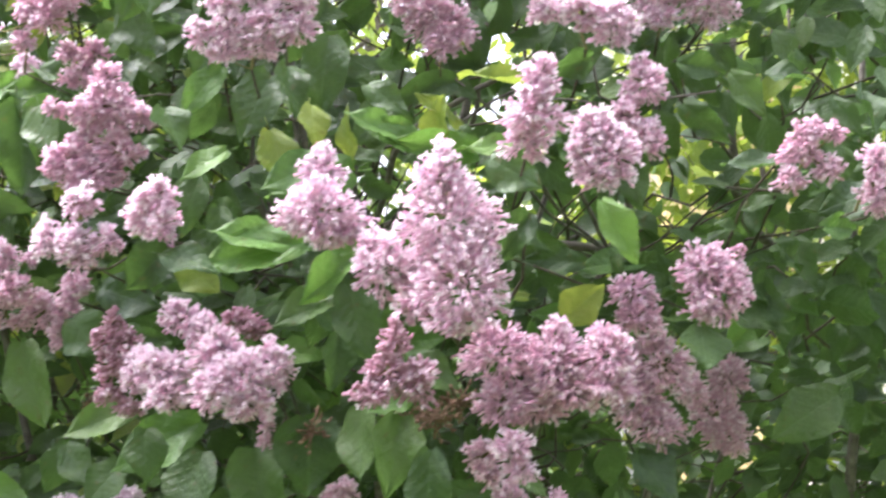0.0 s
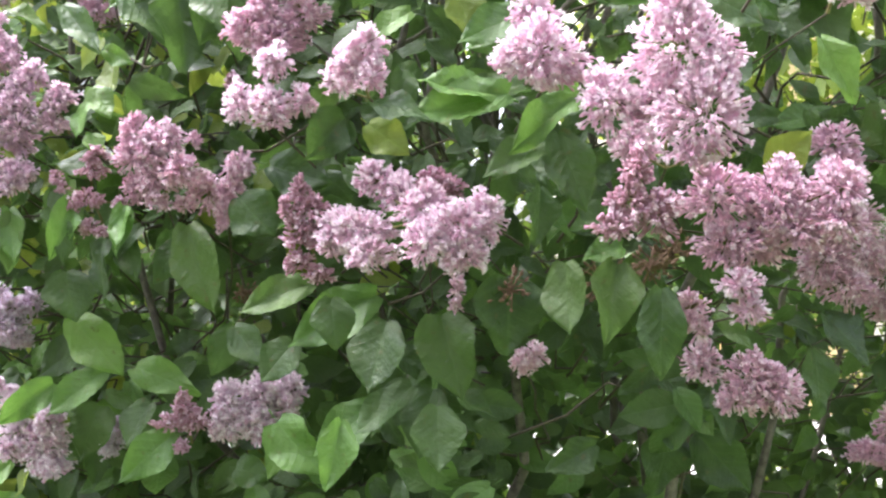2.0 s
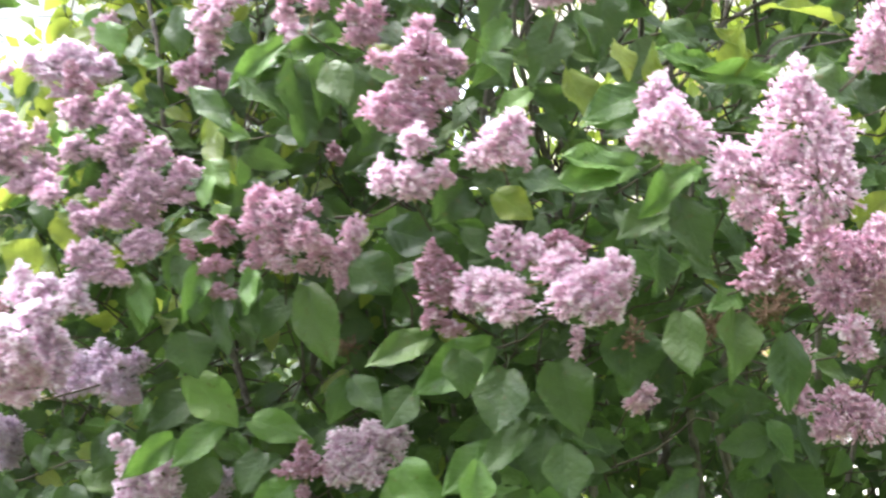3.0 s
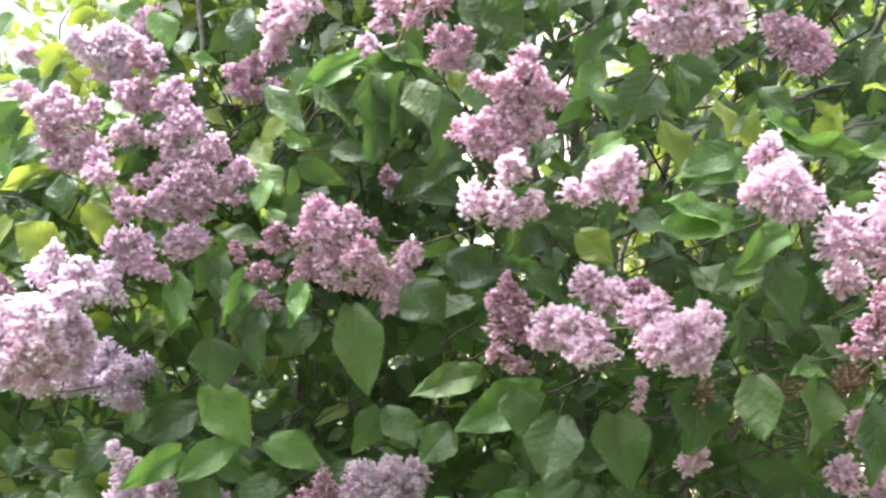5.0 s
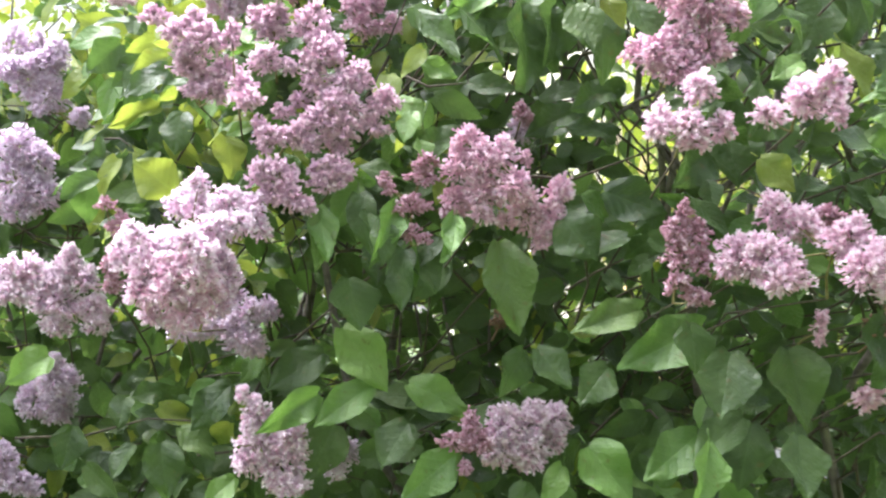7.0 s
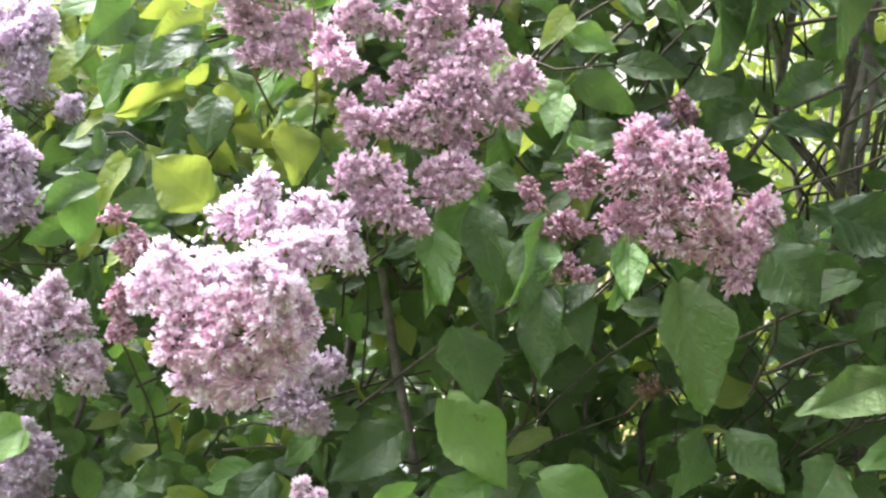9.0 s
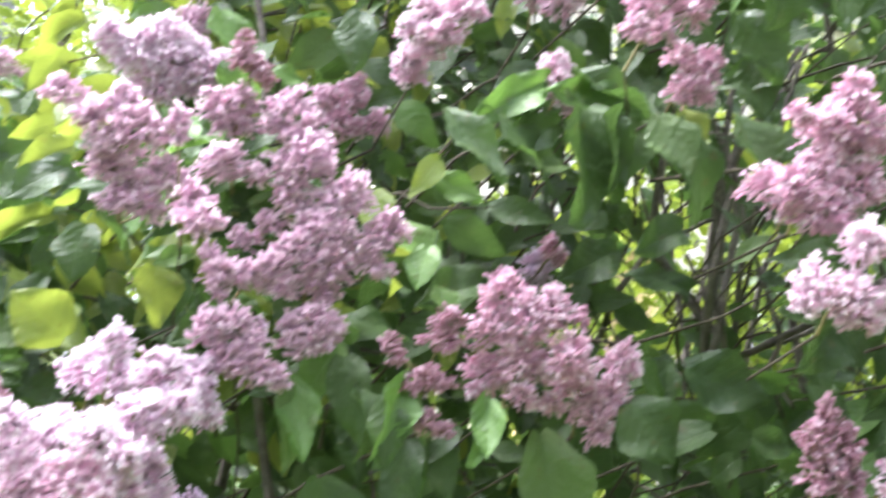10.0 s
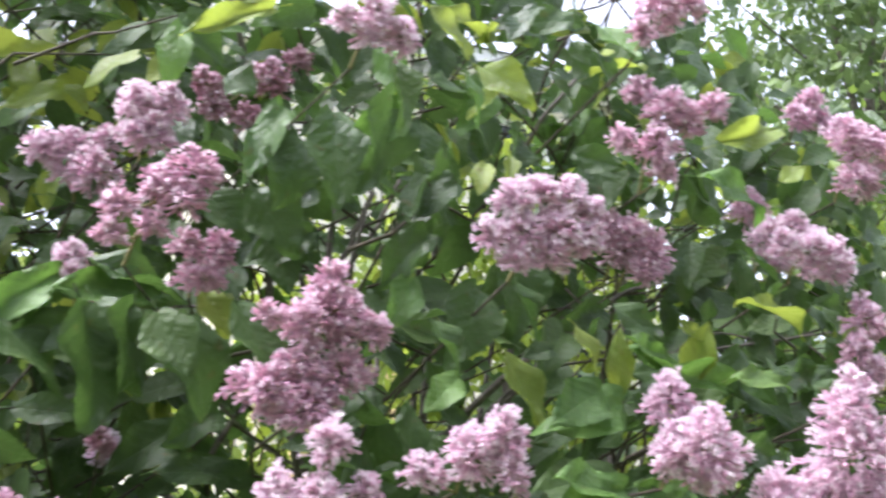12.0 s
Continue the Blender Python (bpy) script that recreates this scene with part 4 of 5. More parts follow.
flower_cluster("deep pink-mauve lilac flower cluster with open florets", "lilac", [(-0.827, 1.28, 1.669, 0.025, 0.018, 0.4), (-0.839, 1.27, 1.644, 0.021, 0.018, 0.6), (-0.814, 1.27, 1.639, 0.021, 0.021, 0.5), (-0.813, 1.26, 1.61, 0.032, 0.024, 0.5), (-0.792, 1.27, 1.621, 0.013, 0.020, 0.4), (-0.824, 1.26, 1.582, 0.018, 0.024, 0.5), (-0.814, 1.26, 1.564, 0.020, 0.013, 0.4)])
flower_cluster("pink lilac flower cluster with many open florets", "lilac", [(-0.784, 1.26, 1.576, 0.024, 0.018, 0.6), (-0.764, 1.26, 1.585, 0.022, 0.024, 0.6), (-0.838, 1.27, 1.548, 0.017, 0.014, 0.3), (-0.86, 1.27, 1.53, 0.017, 0.013, 0.3), (-0.793, 1.25, 1.548, 0.025, 0.017, 0.7), (-0.771, 1.25, 1.541, 0.020, 0.018, 0.5), (-0.812, 1.25, 1.524, 0.025, 0.018, 0.6), (-0.78, 1.25, 1.514, 0.027, 0.020, 0.45), (-0.781, 1.26, 1.493, 0.018, 0.018, 0.35)])
flower_cluster("side lobe of a pink lilac flower cluster", "lilac", [(-0.726, 1.26, 1.557, 0.024, 0.021, 0.5), (-0.739, 1.26, 1.542, 0.017, 0.017, 0.4), (-0.74, 1.26, 1.522, 0.025, 0.017, 0.4)])
flower_cluster("spreading pink lilac flower lobes with long tubes", "lilac", [(-0.887, 1.26, 1.51, 0.014, 0.013, 0.2), (-0.874, 1.25, 1.494, 0.024, 0.013, 0.6), (-0.878, 1.25, 1.479, 0.013, 0.013, 0.5), (-0.85, 1.25, 1.495, 0.024, 0.014, 0.6), (-0.83, 1.25, 1.502, 0.025, 0.017, 0.6), (-0.821, 1.25, 1.487, 0.020, 0.013, 0.5), (-0.801, 1.25, 1.497, 0.017, 0.014, 0.5)])
flower_cluster("rounded pink lilac flower lobe over dark leaves", "lilac", [(-0.88, 1.24, 1.44, 0.021, 0.020, 0.7), (-0.857, 1.24, 1.446, 0.028, 0.017, 0.8), (-0.845, 1.24, 1.434, 0.020, 0.014, 0.5), (-0.863, 1.24, 1.417, 0.022, 0.017, 0.3), (-0.84, 1.24, 1.411, 0.028, 0.017, 0.35), (-0.817, 1.24, 1.404, 0.015, 0.013, 0.3)])
flower_cluster("rounded pale-pink lilac flower lobe", "lilac", [(-0.808, 1.25, 1.453, 0.014, 0.017, 0.6), (-0.788, 1.25, 1.458, 0.029, 0.017, 0.75), (-0.792, 1.25, 1.44, 0.029, 0.015, 0.6), (-0.77, 1.25, 1.452, 0.013, 0.014, 0.5)])
placed_leaf("g", -0.101, 0.94, 1.455, -0.076, 0.925, 1.377, 0.05)
placed_leaf("g", -0.115, 0.99, 1.403, -0.117, 0.975, 1.344, 0.038)
placed_leaf("g", -0.017, 0.865, 1.299, -0.022, 0.85, 1.218, 0.045)
placed_leaf("g", -0.263, 1.14, 1.172, -0.333, 1.125, 1.116, 0.051)
placed_leaf("g", -0.333, 1.12, 1.499, -0.378, 1.105, 1.451, 0.059)
placed_leaf("g", 0.07, 1.25, 1.086, 0.063, 1.235, 1.0, 0.078)
placed_leaf("g", 0.111, 1.25, 1.08, 0.175, 1.235, 1.003, 0.069)
placed_leaf("g", -0.293, 1.2, 1.476, -0.291, 1.185, 1.439, 0.032)
placed_leaf("g", 0.044, 0.9, 1.578, 0.091, 0.885, 1.551, 0.049)
placed_leaf("y", -0.198, 1.05, 1.63, -0.174, 1.035, 1.557, 0.047)
placed_leaf("g", -0.418, 1.25, 1.598, -0.476, 1.235, 1.569, 0.045)
placed_leaf("y", -0.933, 1.34, 1.502, -0.915, 1.325, 1.453, 0.048)
placed_leaf("y", -1.01, 1.45, 1.435, -1.066, 1.435, 1.473, 0.068)
placed_leaf("g", -1.13, 1.6, 1.687, -1.169, 1.585, 1.631, 0.06)
placed_leaf("g", -1.012, 1.5, 1.564, -1.024, 1.485, 1.502, 0.057)
placed_leaf("y", -0.955, 1.5, 1.565, -0.999, 1.485, 1.532, 0.032)
placed_leaf("y", -1.053, 1.55, 1.579, -1.125, 1.535, 1.541, 0.031)
placed_leaf("g", -0.517, 1.3, 1.04, -0.472, 1.285, 1.033, 0.048)
placed_leaf("b", -0.688, 1.25, 1.543, -0.702, 1.235, 1.5, 0.035)
placed_leaf("b", -0.679, 1.24, 1.503, -0.668, 1.225, 1.475, 0.029)
placed_leaf("y", -0.299, 1.05, 1.482, -0.258, 1.035, 1.449, 0.046)
placed_leaf("g", -0.438, 1.2, 1.451, -0.358, 1.185, 1.425, 0.061)
placed_leaf("g", -0.304, 1.0, 1.647, -0.281, 0.985, 1.604, 0.044)
placed_leaf("g", -0.136, 1.1, 1.752, -0.145, 1.085, 1.656, 0.06)
placed_leaf("b", -0.901, 1.5, 1.843, -0.873, 1.485, 1.783, 0.055)
placed_leaf("y", -0.444, 1.22, 1.715, -0.419, 1.205, 1.671, 0.036)
placed_leaf("g", -0.283, 0.92, 1.488, -0.227, 0.905, 1.477, 0.041)
placed_leaf("b", -0.702, 1.31, 1.575, -0.672, 1.295, 1.529, 0.041)
placed_leaf("g", -0.61, 1.31, 1.525, -0.679, 1.295, 1.499, 0.048)
placed_leaf("g", -0.289, 1.08, 1.898, -0.307, 1.065, 1.796, 0.063)
placed_leaf("g", -0.376, 1.2, 1.777, -0.365, 1.185, 1.712, 0.048)
placed_leaf("g", -0.755, 1.45, 1.961, -0.78, 1.435, 1.896, 0.045)
placed_leaf("g", -0.751, 1.4, 1.833, -0.761, 1.385, 1.759, 0.05)
placed_leaf("y", -0.248, 1.0, 1.911, -0.305, 0.985, 1.947, 0.055)
placed_leaf("y", -0.568, 1.5, 2.076, -0.676, 1.485, 2.073, 0.04)
placed_leaf("y", -0.556, 1.48, 2.03, -0.627, 1.465, 1.999, 0.038)
placed_leaf("y", -0.237, 1.0, 1.802, -0.256, 0.985, 1.767, 0.023)
placed_leaf("y", -0.209, 1.0, 1.814, -0.222, 0.985, 1.778, 0.015)
placed_leaf("b", -0.475, 1.2, 1.996, -0.496, 1.185, 1.926, 0.036)
placed_leaf("y", -0.392, 1.15, 2.01, -0.493, 1.135, 1.947, 0.03)
placed_leaf("y", 0.129, 1.05, 1.894, 0.234, 1.035, 1.928, 0.04)
placed_leaf("b", 0.094, 1.05, 1.847, 0.194, 1.035, 1.827, 0.039)
placed_leaf("y", 0.164, 1.0, 1.833, 0.188, 0.985, 1.852, 0.026)
placed_leaf("g", -0.441, 1.15, 1.921, -0.416, 1.135, 1.907, 0.046)
placed_leaf("b", -0.755, 1.349, 1.252, -0.689, 1.325, 1.175, 0.069)
placed_leaf("b", -0.710, 1.345, 1.177, -0.785, 1.321, 1.117, 0.051)
placed_leaf("b", -0.783, 1.340, 1.160, -0.859, 1.316, 1.106, 0.045)
placed_leaf("b", -0.660, 1.325, 1.181, -0.575, 1.300, 1.156, 0.050)
placed_leaf("b", -0.596, 1.284, 1.096, -0.667, 1.260, 1.036, 0.057)
placed_leaf("g", -0.653, 1.365, 1.124, -0.692, 1.341, 1.068, 0.062)
placed_leaf("g", -0.906, 1.505, 1.156, -0.962, 1.481, 1.096, 0.057)
placed_leaf("g", -1.021, 1.605, 1.134, -1.064, 1.581, 1.122, 0.039)
placed_leaf("g", -1.073, 1.605, 1.120, -1.079, 1.581, 1.075, 0.041)
placed_leaf("g", -1.003, 1.505, 1.064, -0.981, 1.481, 0.989, 0.061)
placed_leaf("g", -1.149, 1.605, 1.071, -1.154, 1.581, 1.009, 0.055)
placed_leaf("g", -1.053, 1.584, 1.049, -1.081, 1.560, 1.001, 0.041)
placed_leaf("g", -0.977, 1.524, 1.086, -0.921, 1.500, 1.051, 0.048)
placed_leaf("b", -0.888, 1.425, 1.030, -0.928, 1.401, 0.989, 0.037)
placed_leaf("b", -1.172, 1.505, 1.184, -1.223, 1.481, 1.145, 0.052)
placed_leaf("g", -0.753, 1.433, 1.110, -0.780, 1.409, 1.033, 0.070)
placed_leaf("g", -0.773, 1.465, 1.211, -0.851, 1.441, 1.160, 0.064)
placed_leaf("g", -0.560, 1.255, 1.378, -0.530, 1.231, 1.263, 0.069)
placed_leaf("g", -0.715, 1.235, 1.401, -0.722, 1.211, 1.341, 0.038)
placed_leaf("b", -0.629, 1.215, 1.403, -0.635, 1.191, 1.351, 0.032)
placed_leaf("g", -0.796, 1.264, 1.398, -0.800, 1.240, 1.325, 0.039)
placed_leaf("g", -0.685, 1.282, 1.362, -0.694, 1.258, 1.280, 0.047)
placed_leaf("g", -0.754, 1.323, 1.319, -0.732, 1.299, 1.254, 0.074)
placed_leaf("b", -0.306, 1.175, 1.283, -0.414, 1.151, 1.228, 0.067)
placed_leaf("g", -0.354, 1.105, 1.285, -0.348, 1.081, 1.231, 0.053)
placed_leaf("g", -0.291, 1.125, 1.253, -0.312, 1.101, 1.173, 0.077)
placed_leaf("g", -0.225, 1.105, 1.260, -0.205, 1.081, 1.166, 0.073)
placed_leaf("g", -0.150, 1.024, 1.306, -0.145, 1.000, 1.231, 0.084)
placed_leaf("b", -0.312, 1.164, 1.146, -0.385, 1.140, 1.094, 0.057)
placed_leaf("b", -0.342, 1.065, 1.147, -0.356, 1.040, 1.075, 0.044)
placed_leaf("g", -0.238, 1.164, 1.164, -0.265, 1.140, 1.089, 0.064)
placed_leaf("g", -0.232, 1.065, 1.160, -0.232, 1.040, 1.092, 0.061)
placed_leaf("b", -0.440, 1.204, 1.121, -0.385, 1.180, 1.056, 0.066)
placed_leaf("b", -0.445, 1.299, 1.083, -0.472, 1.275, 1.031, 0.035)
placed_leaf("g", -0.417, 1.213, 1.223, -0.457, 1.189, 1.178, 0.054)
placed_leaf("g", -0.040, 1.149, 1.093, -0.099, 1.125, 1.067, 0.044)
placed_leaf("g", -0.484, 1.224, 1.413, -0.443, 1.200, 1.365, 0.072)
placed_leaf("g", -0.090, 0.994, 1.322, -0.089, 0.970, 1.248, 0.056)
placed_leaf("g", -0.046, 0.935, 1.321, -0.060, 0.911, 1.243, 0.053)
placed_leaf("g", 0.210, 1.100, 1.209, 0.224, 1.076, 1.136, 0.043)
placed_leaf("g", 0.232, 1.119, 1.248, 0.278, 1.095, 1.192, 0.067)
placed_leaf("b", -0.038, 0.945, 1.339, -0.077, 0.920, 1.331, 0.033)
placed_leaf("g", 0.075, 1.010, 1.261, 0.102, 0.986, 1.226, 0.020)
placed_leaf("b", -0.803, 1.264, 1.409, -0.787, 1.240, 1.335, 0.039)
placed_leaf("b", -0.703, 1.235, 1.416, -0.730, 1.211, 1.340, 0.039)
placed_leaf("b", -0.632, 1.215, 1.406, -0.634, 1.191, 1.351, 0.031)
placed_leaf("g", -0.659, 1.294, 1.368, -0.640, 1.270, 1.307, 0.040)
placed_leaf("g", -0.387, 1.182, 1.300, -0.477, 1.158, 1.271, 0.047)
placed_leaf("g", -0.511, 1.290, 1.238, -0.536, 1.266, 1.177, 0.050)
placed_leaf("g", -0.503, 1.252, 1.241, -0.461, 1.228, 1.192, 0.047)
placed_leaf("g", -0.740, 1.254, 1.403, -0.732, 1.230, 1.370, 0.031)
placed_leaf("b", -0.379, 1.155, 1.900, -0.431, 1.131, 1.820, 0.043)
placed_leaf("g", -0.346, 1.105, 1.879, -0.350, 1.081, 1.774, 0.064)
placed_leaf("g", -0.331, 1.004, 1.898, -0.321, 0.980, 1.820, 0.031)
placed_leaf("b", -0.249, 1.004, 1.895, -0.242, 0.980, 1.838, 0.024)
placed_leaf("b", -0.543, 1.264, 1.729, -0.475, 1.240, 1.705, 0.046)
placed_leaf("g", -0.509, 1.224, 1.696, -0.520, 1.200, 1.612, 0.071)
placed_leaf("b", -0.576, 1.264, 1.722, -0.632, 1.240, 1.687, 0.036)
placed_leaf("g", -0.559, 1.261, 1.692, -0.630, 1.237, 1.652, 0.042)
placed_leaf("g", -0.435, 1.134, 1.684, -0.398, 1.110, 1.617, 0.060)
placed_leaf("y", -0.145, 1.004, 1.651, -0.134, 0.980, 1.608, 0.035)
placed_leaf("b", -0.039, 1.004, 1.612, -0.107, 0.980, 1.637, 0.038)
placed_leaf("b", 0.037, 1.004, 1.597, -0.055, 0.980, 1.611, 0.035)
placed_leaf("b", 0.103, 0.984, 1.595, 0.022, 0.960, 1.611, 0.037)
placed_leaf("b", -0.123, 1.004, 1.591, -0.195, 0.980, 1.562, 0.050)
placed_leaf("y", 0.110, 0.965, 1.652, 0.023, 0.940, 1.684, 0.031)
placed_leaf("y", 0.017, 1.004, 1.627, -0.020, 0.980, 1.665, 0.022)
placed_leaf("b", -0.156, 0.955, 1.496, -0.239, 0.930, 1.508, 0.045)
placed_leaf("g", -0.194, 1.164, 1.593, -0.227, 1.140, 1.637, 0.048)
placed_leaf("g", -0.410, 1.245, 1.535, -0.485, 1.221, 1.548, 0.041)
placed_leaf("g", -0.432, 1.367, 1.594, -0.509, 1.343, 1.549, 0.053)
placed_leaf("b", -0.575, 1.264, 1.737, -0.659, 1.240, 1.670, 0.041)
placed_leaf("g", -0.632, 1.244, 1.685, -0.564, 1.220, 1.625, 0.061)
placed_leaf("g", -0.696, 1.204, 1.663, -0.642, 1.180, 1.595, 0.038)
placed_leaf("g", -0.547, 1.264, 1.748, -0.450, 1.240, 1.715, 0.036)
placed_leaf("g", -0.546, 1.224, 1.699, -0.507, 1.200, 1.618, 0.063)
placed_leaf("g", -0.503, 1.155, 1.678, -0.482, 1.131, 1.618, 0.053)
placed_leaf("g", -0.402, 1.179, 1.813, -0.366, 1.155, 1.746, 0.060)
placed_leaf("g", -0.365, 1.148, 1.865, -0.395, 1.124, 1.789, 0.061)
placed_leaf("b", -0.148, 0.955, 1.498, -0.251, 0.930, 1.472, 0.051)
placed_leaf("b", -0.076, 0.955, 1.494, -0.149, 0.930, 1.442, 0.039)
placed_leaf("b", -0.100, 1.004, 1.578, -0.190, 0.981, 1.560, 0.053)
placed_leaf("g", -0.104, 0.955, 1.451, -0.176, 0.930, 1.418, 0.043)
placed_leaf("g", -0.557, 1.224, 1.694, -0.536, 1.200, 1.582, 0.085)
placed_leaf("g", -0.474, 1.155, 1.676, -0.458, 1.131, 1.585, 0.062)
placed_leaf("b", -0.492, 1.266, 1.720, -0.589, 1.242, 1.715, 0.044)
placed_leaf("g", -0.280, 1.175, 1.535, -0.274, 1.151, 1.468, 0.078)
placed_leaf("g", -0.202, 1.083, 1.701, -0.236, 1.059, 1.629, 0.063)
placed_leaf("b", -0.264, 1.105, 1.716, -0.308, 1.081, 1.655, 0.038)
placed_leaf("b", -0.021, 1.011, 1.604, -0.090, 0.987, 1.634, 0.039)
placed_leaf("y", -0.102, 1.004, 1.591, -0.112, 0.980, 1.642, 0.027)
placed_leaf("y", -0.011, 1.004, 1.603, 0.000, 0.980, 1.657, 0.036)
placed_leaf("g", -0.179, 1.057, 1.705, -0.164, 1.033, 1.646, 0.040)
placed_leaf("g", -0.084, 1.019, 1.676, -0.039, 0.995, 1.645, 0.033)
placed_leaf("b", -0.248, 1.056, 1.608, -0.295, 1.032, 1.577, 0.033)
placed_leaf("y", 0.129, 0.994, 1.417, 0.165, 0.970, 1.450, 0.046)
placed_leaf("g", 0.529, 1.242, 1.301, 0.440, 1.218, 1.256, 0.074)
placed_leaf("g", 0.267, 0.960, 1.408, 0.267, 0.940, 1.365, 0.058)


def dried_head(x, y, z, size):
    """Last year's brown seed stalks."""
    parent = bush_at(x)
    o = np.array((x, y, z))
    pieces = [tube([o + (0, 0.06, -0.03), o], [0.0018, 0.0012], 4)]
    for _ in range(34):
        d = RNG.normal(size=3) * (1.0, 0.6, 0.55)
        e = o + d / np.linalg.norm(d) * size * RNG.uniform(0.4, 1.0)
        pieces.append(tube([o + (e - o) * 0.1, (o + e) / 2 + RNG.normal(0, 0.004, 3), e], [0.0011, 0.0009, 0.0007], 4))
        pieces.append(tube([e, e + (e - o) * 0.12, e + (e - o) * 0.3 + (0, 0, 0.002)], [0.0012, 0.0023, 0.0004], 5))
    v, t = joined(pieces)
    under("dried_seed_head", mesh_of("dried_seed_head", v - np.array(BUSH_BASE[parent]), t, [DRY]), parent, "brown dried seed stalks of last year")
    CLUSTERS.append((parent, o + (0, 0.06, -0.03), o))


dried_head(-0.147, 1.02, 1.292, 0.026)
dried_head(-0.012, 0.93, 1.32, 0.023)
dried_head(0.015, 0.96, 1.331, 0.021)
dried_head(-0.518, 1.4, 1.277, 0.021)
dried_head(-0.04, 1.03, 1.305, 0.032)

# ---- stems and branches ----
STEMS = {PINK_BUSH: [], PALE_BUSH: []}


def stem(parent, foot, top, radius, label=""):
    line = bowed(foot, top, 0.0, 13, 0.026)
    line[:, 0] += 0.1 * np.sin(np.linspace(0, 4.2, 13) + foot[0] * 17)
    STEMS[parent].append(line)
    v, t = tube(line, np.linspace(radius, radius * 0.35, 13), 8)
    under("stem", mesh_of("stem", v - np.array(BUSH_BASE[parent]), t, [BARK]), parent, label)


for parent, count, spread in ((PINK_BUSH, 14, 0.34), (PALE_BUSH, 10, 0.3)):
    o = BUSH_BASE[parent]
    for k in range(count):
        a = k * 2.4
        s = spread * math.sqrt((k + 0.5) / count)
        foot = (o.x + s * math.cos(a), o.y + s * 0.6 * math.sin(a), -0.03)
        top = (o.x + 3.0 * s * math.cos(a) + RNG.uniform(-0.15, 0.15), o.y + 1.3 * s * math.sin(a) - 0.05, RNG.uniform(1.95, 2.5))
        stem(parent, foot, top, RNG.uniform(0.007, 0.015))


def branch_to(parent, target, radius, name="branch", steps=9):
    """A thin branch from the nearest stem, lower down, to target."""
    target = np.array(target)
    best = min((p for line in STEMS[parent] for p in line if p[2] < target[2] - 0.12), key=lambda p: np.linalg.norm((p - target) * (1, 1, 0.7)))
    bend = RNG.normal(0, 0.07, 3)
    line = bowed(best, target, -0.04, steps, 0.014) + np.sin(np.linspace(0, np.pi, steps))[:, None] * bend
    line[:, 1] = best[1] + (target[1] - best[1]) * np.linspace(0, 1, steps) ** 5
    v, t = tube(line, np.linspace(radius, radius * 0.45, steps), 6)
    under(name, mesh_of(name, v - np.array(BUSH_BASE[parent]), t, [TWIG if radius < 0.004 else BARK]), parent)
    return line


TWIG_LINES = {PINK_BUSH: [], PALE_BUSH: []}
for parent, foot, mid in CLUSTERS:
    TWIG_LINES[parent].append(branch_to(parent, foot, RNG.uniform(0.0022, 0.004)))


def placed_branch(radius, *points):
    """A bare branch that shows between the leaves, joined to the nearest stem."""
    pts = np.array(points, float)
    if pts[0, 2] > pts[-1, 2]:
        pts = pts[::-1]
    parent = bush_at(pts[0, 0])
    best = min((p for line in STEMS[parent] for p in line if p[2] < pts[0, 2] - 0.1), key=lambda p: np.linalg.norm(p - pts[0]))
    low = best + (pts[0] - best) * 0.55 + (0, 0.04, -0.03)
    raw = np.concatenate([[best, low], pts])
    s = np.linspace(0, len(raw) - 1, 4 * len(raw))
    line = np.stack([np.interp(s, np.arange(len(raw)), raw[:, i]) for i in range(3)], axis=1)
    line[1:-1] = (line[:-2] + line[1:-1] + line[2:]) / 3 + RNG.normal(0, radius * 0.25, (len(line) - 2, 3))
    v, t = tube(line, np.linspace(radius * 1.25, radius * 0.7, len(line)), 7)
    under("branch", mesh_of("branch", v - np.array(BUSH_BASE[parent]), t, [BARK]), parent, "bare grey-brown branch")


placed_branch(0.0054, (-0.258, 1.45, 1.812), (-0.231, 1.45, 1.741), (-0.216, 1.45, 1.662), (-0.234, 1.45, 1.587), (-0.246, 1.45, 1.507))
placed_branch(0.0043, (-0.353, 1.5, 1.587), (-0.304, 1.5, 1.646), (-0.221, 1.5, 1.689))
placed_branch(0.0032, (-0.142, 1.6, 1.727), (-0.14, 1.6, 1.562))
placed_branch(0.0045, (-0.073, 1.5, 1.974), (-0.12, 1.5, 1.886), (-0.192, 1.5, 1.797), (-0.217, 1.5, 1.736))
placed_branch(0.0039, (-0.191, 1.5, 1.781), (-0.17, 1.5, 1.672), (-0.104, 1.5, 1.539))
placed_branch(0.0059, (-0.153, 1.55, 1.967), (-0.17, 1.55, 1.867), (-0.175, 1.55, 1.755))
placed_branch(0.0019, (-0.339, 1.25, 1.712), (-0.402, 1.25, 1.709), (-0.493, 1.25, 1.701))
placed_branch(0.0054, (-0.165, 1.4, 1.911), (-0.208, 1.4, 1.822), (-0.257, 1.4, 1.753), (-0.263, 1.4, 1.685), (-0.284, 1.4, 1.597))
placed_branch(0.004, (-0.291, 1.45, 1.623), (-0.256, 1.45, 1.561), (-0.23, 1.45, 1.521))
placed_branch(0.0044, (-0.06, 1.25, 1.652), (0.03, 1.25, 1.707), (0.108, 1.25, 1.749), (0.19, 1.25, 1.775))
placed_branch(0.0029, (-0.018, 1.3, 1.64), (0.059, 1.3, 1.703), (0.171, 1.3, 1.753))
placed_branch(0.0022, (0.051, 1.1, 1.641), (0.159, 1.1, 1.66), (0.329, 1.1, 1.683))
placed_branch(0.0016, (0.071, 1.1, 1.662), (0.144, 1.1, 1.676), (0.226, 1.1, 1.663))
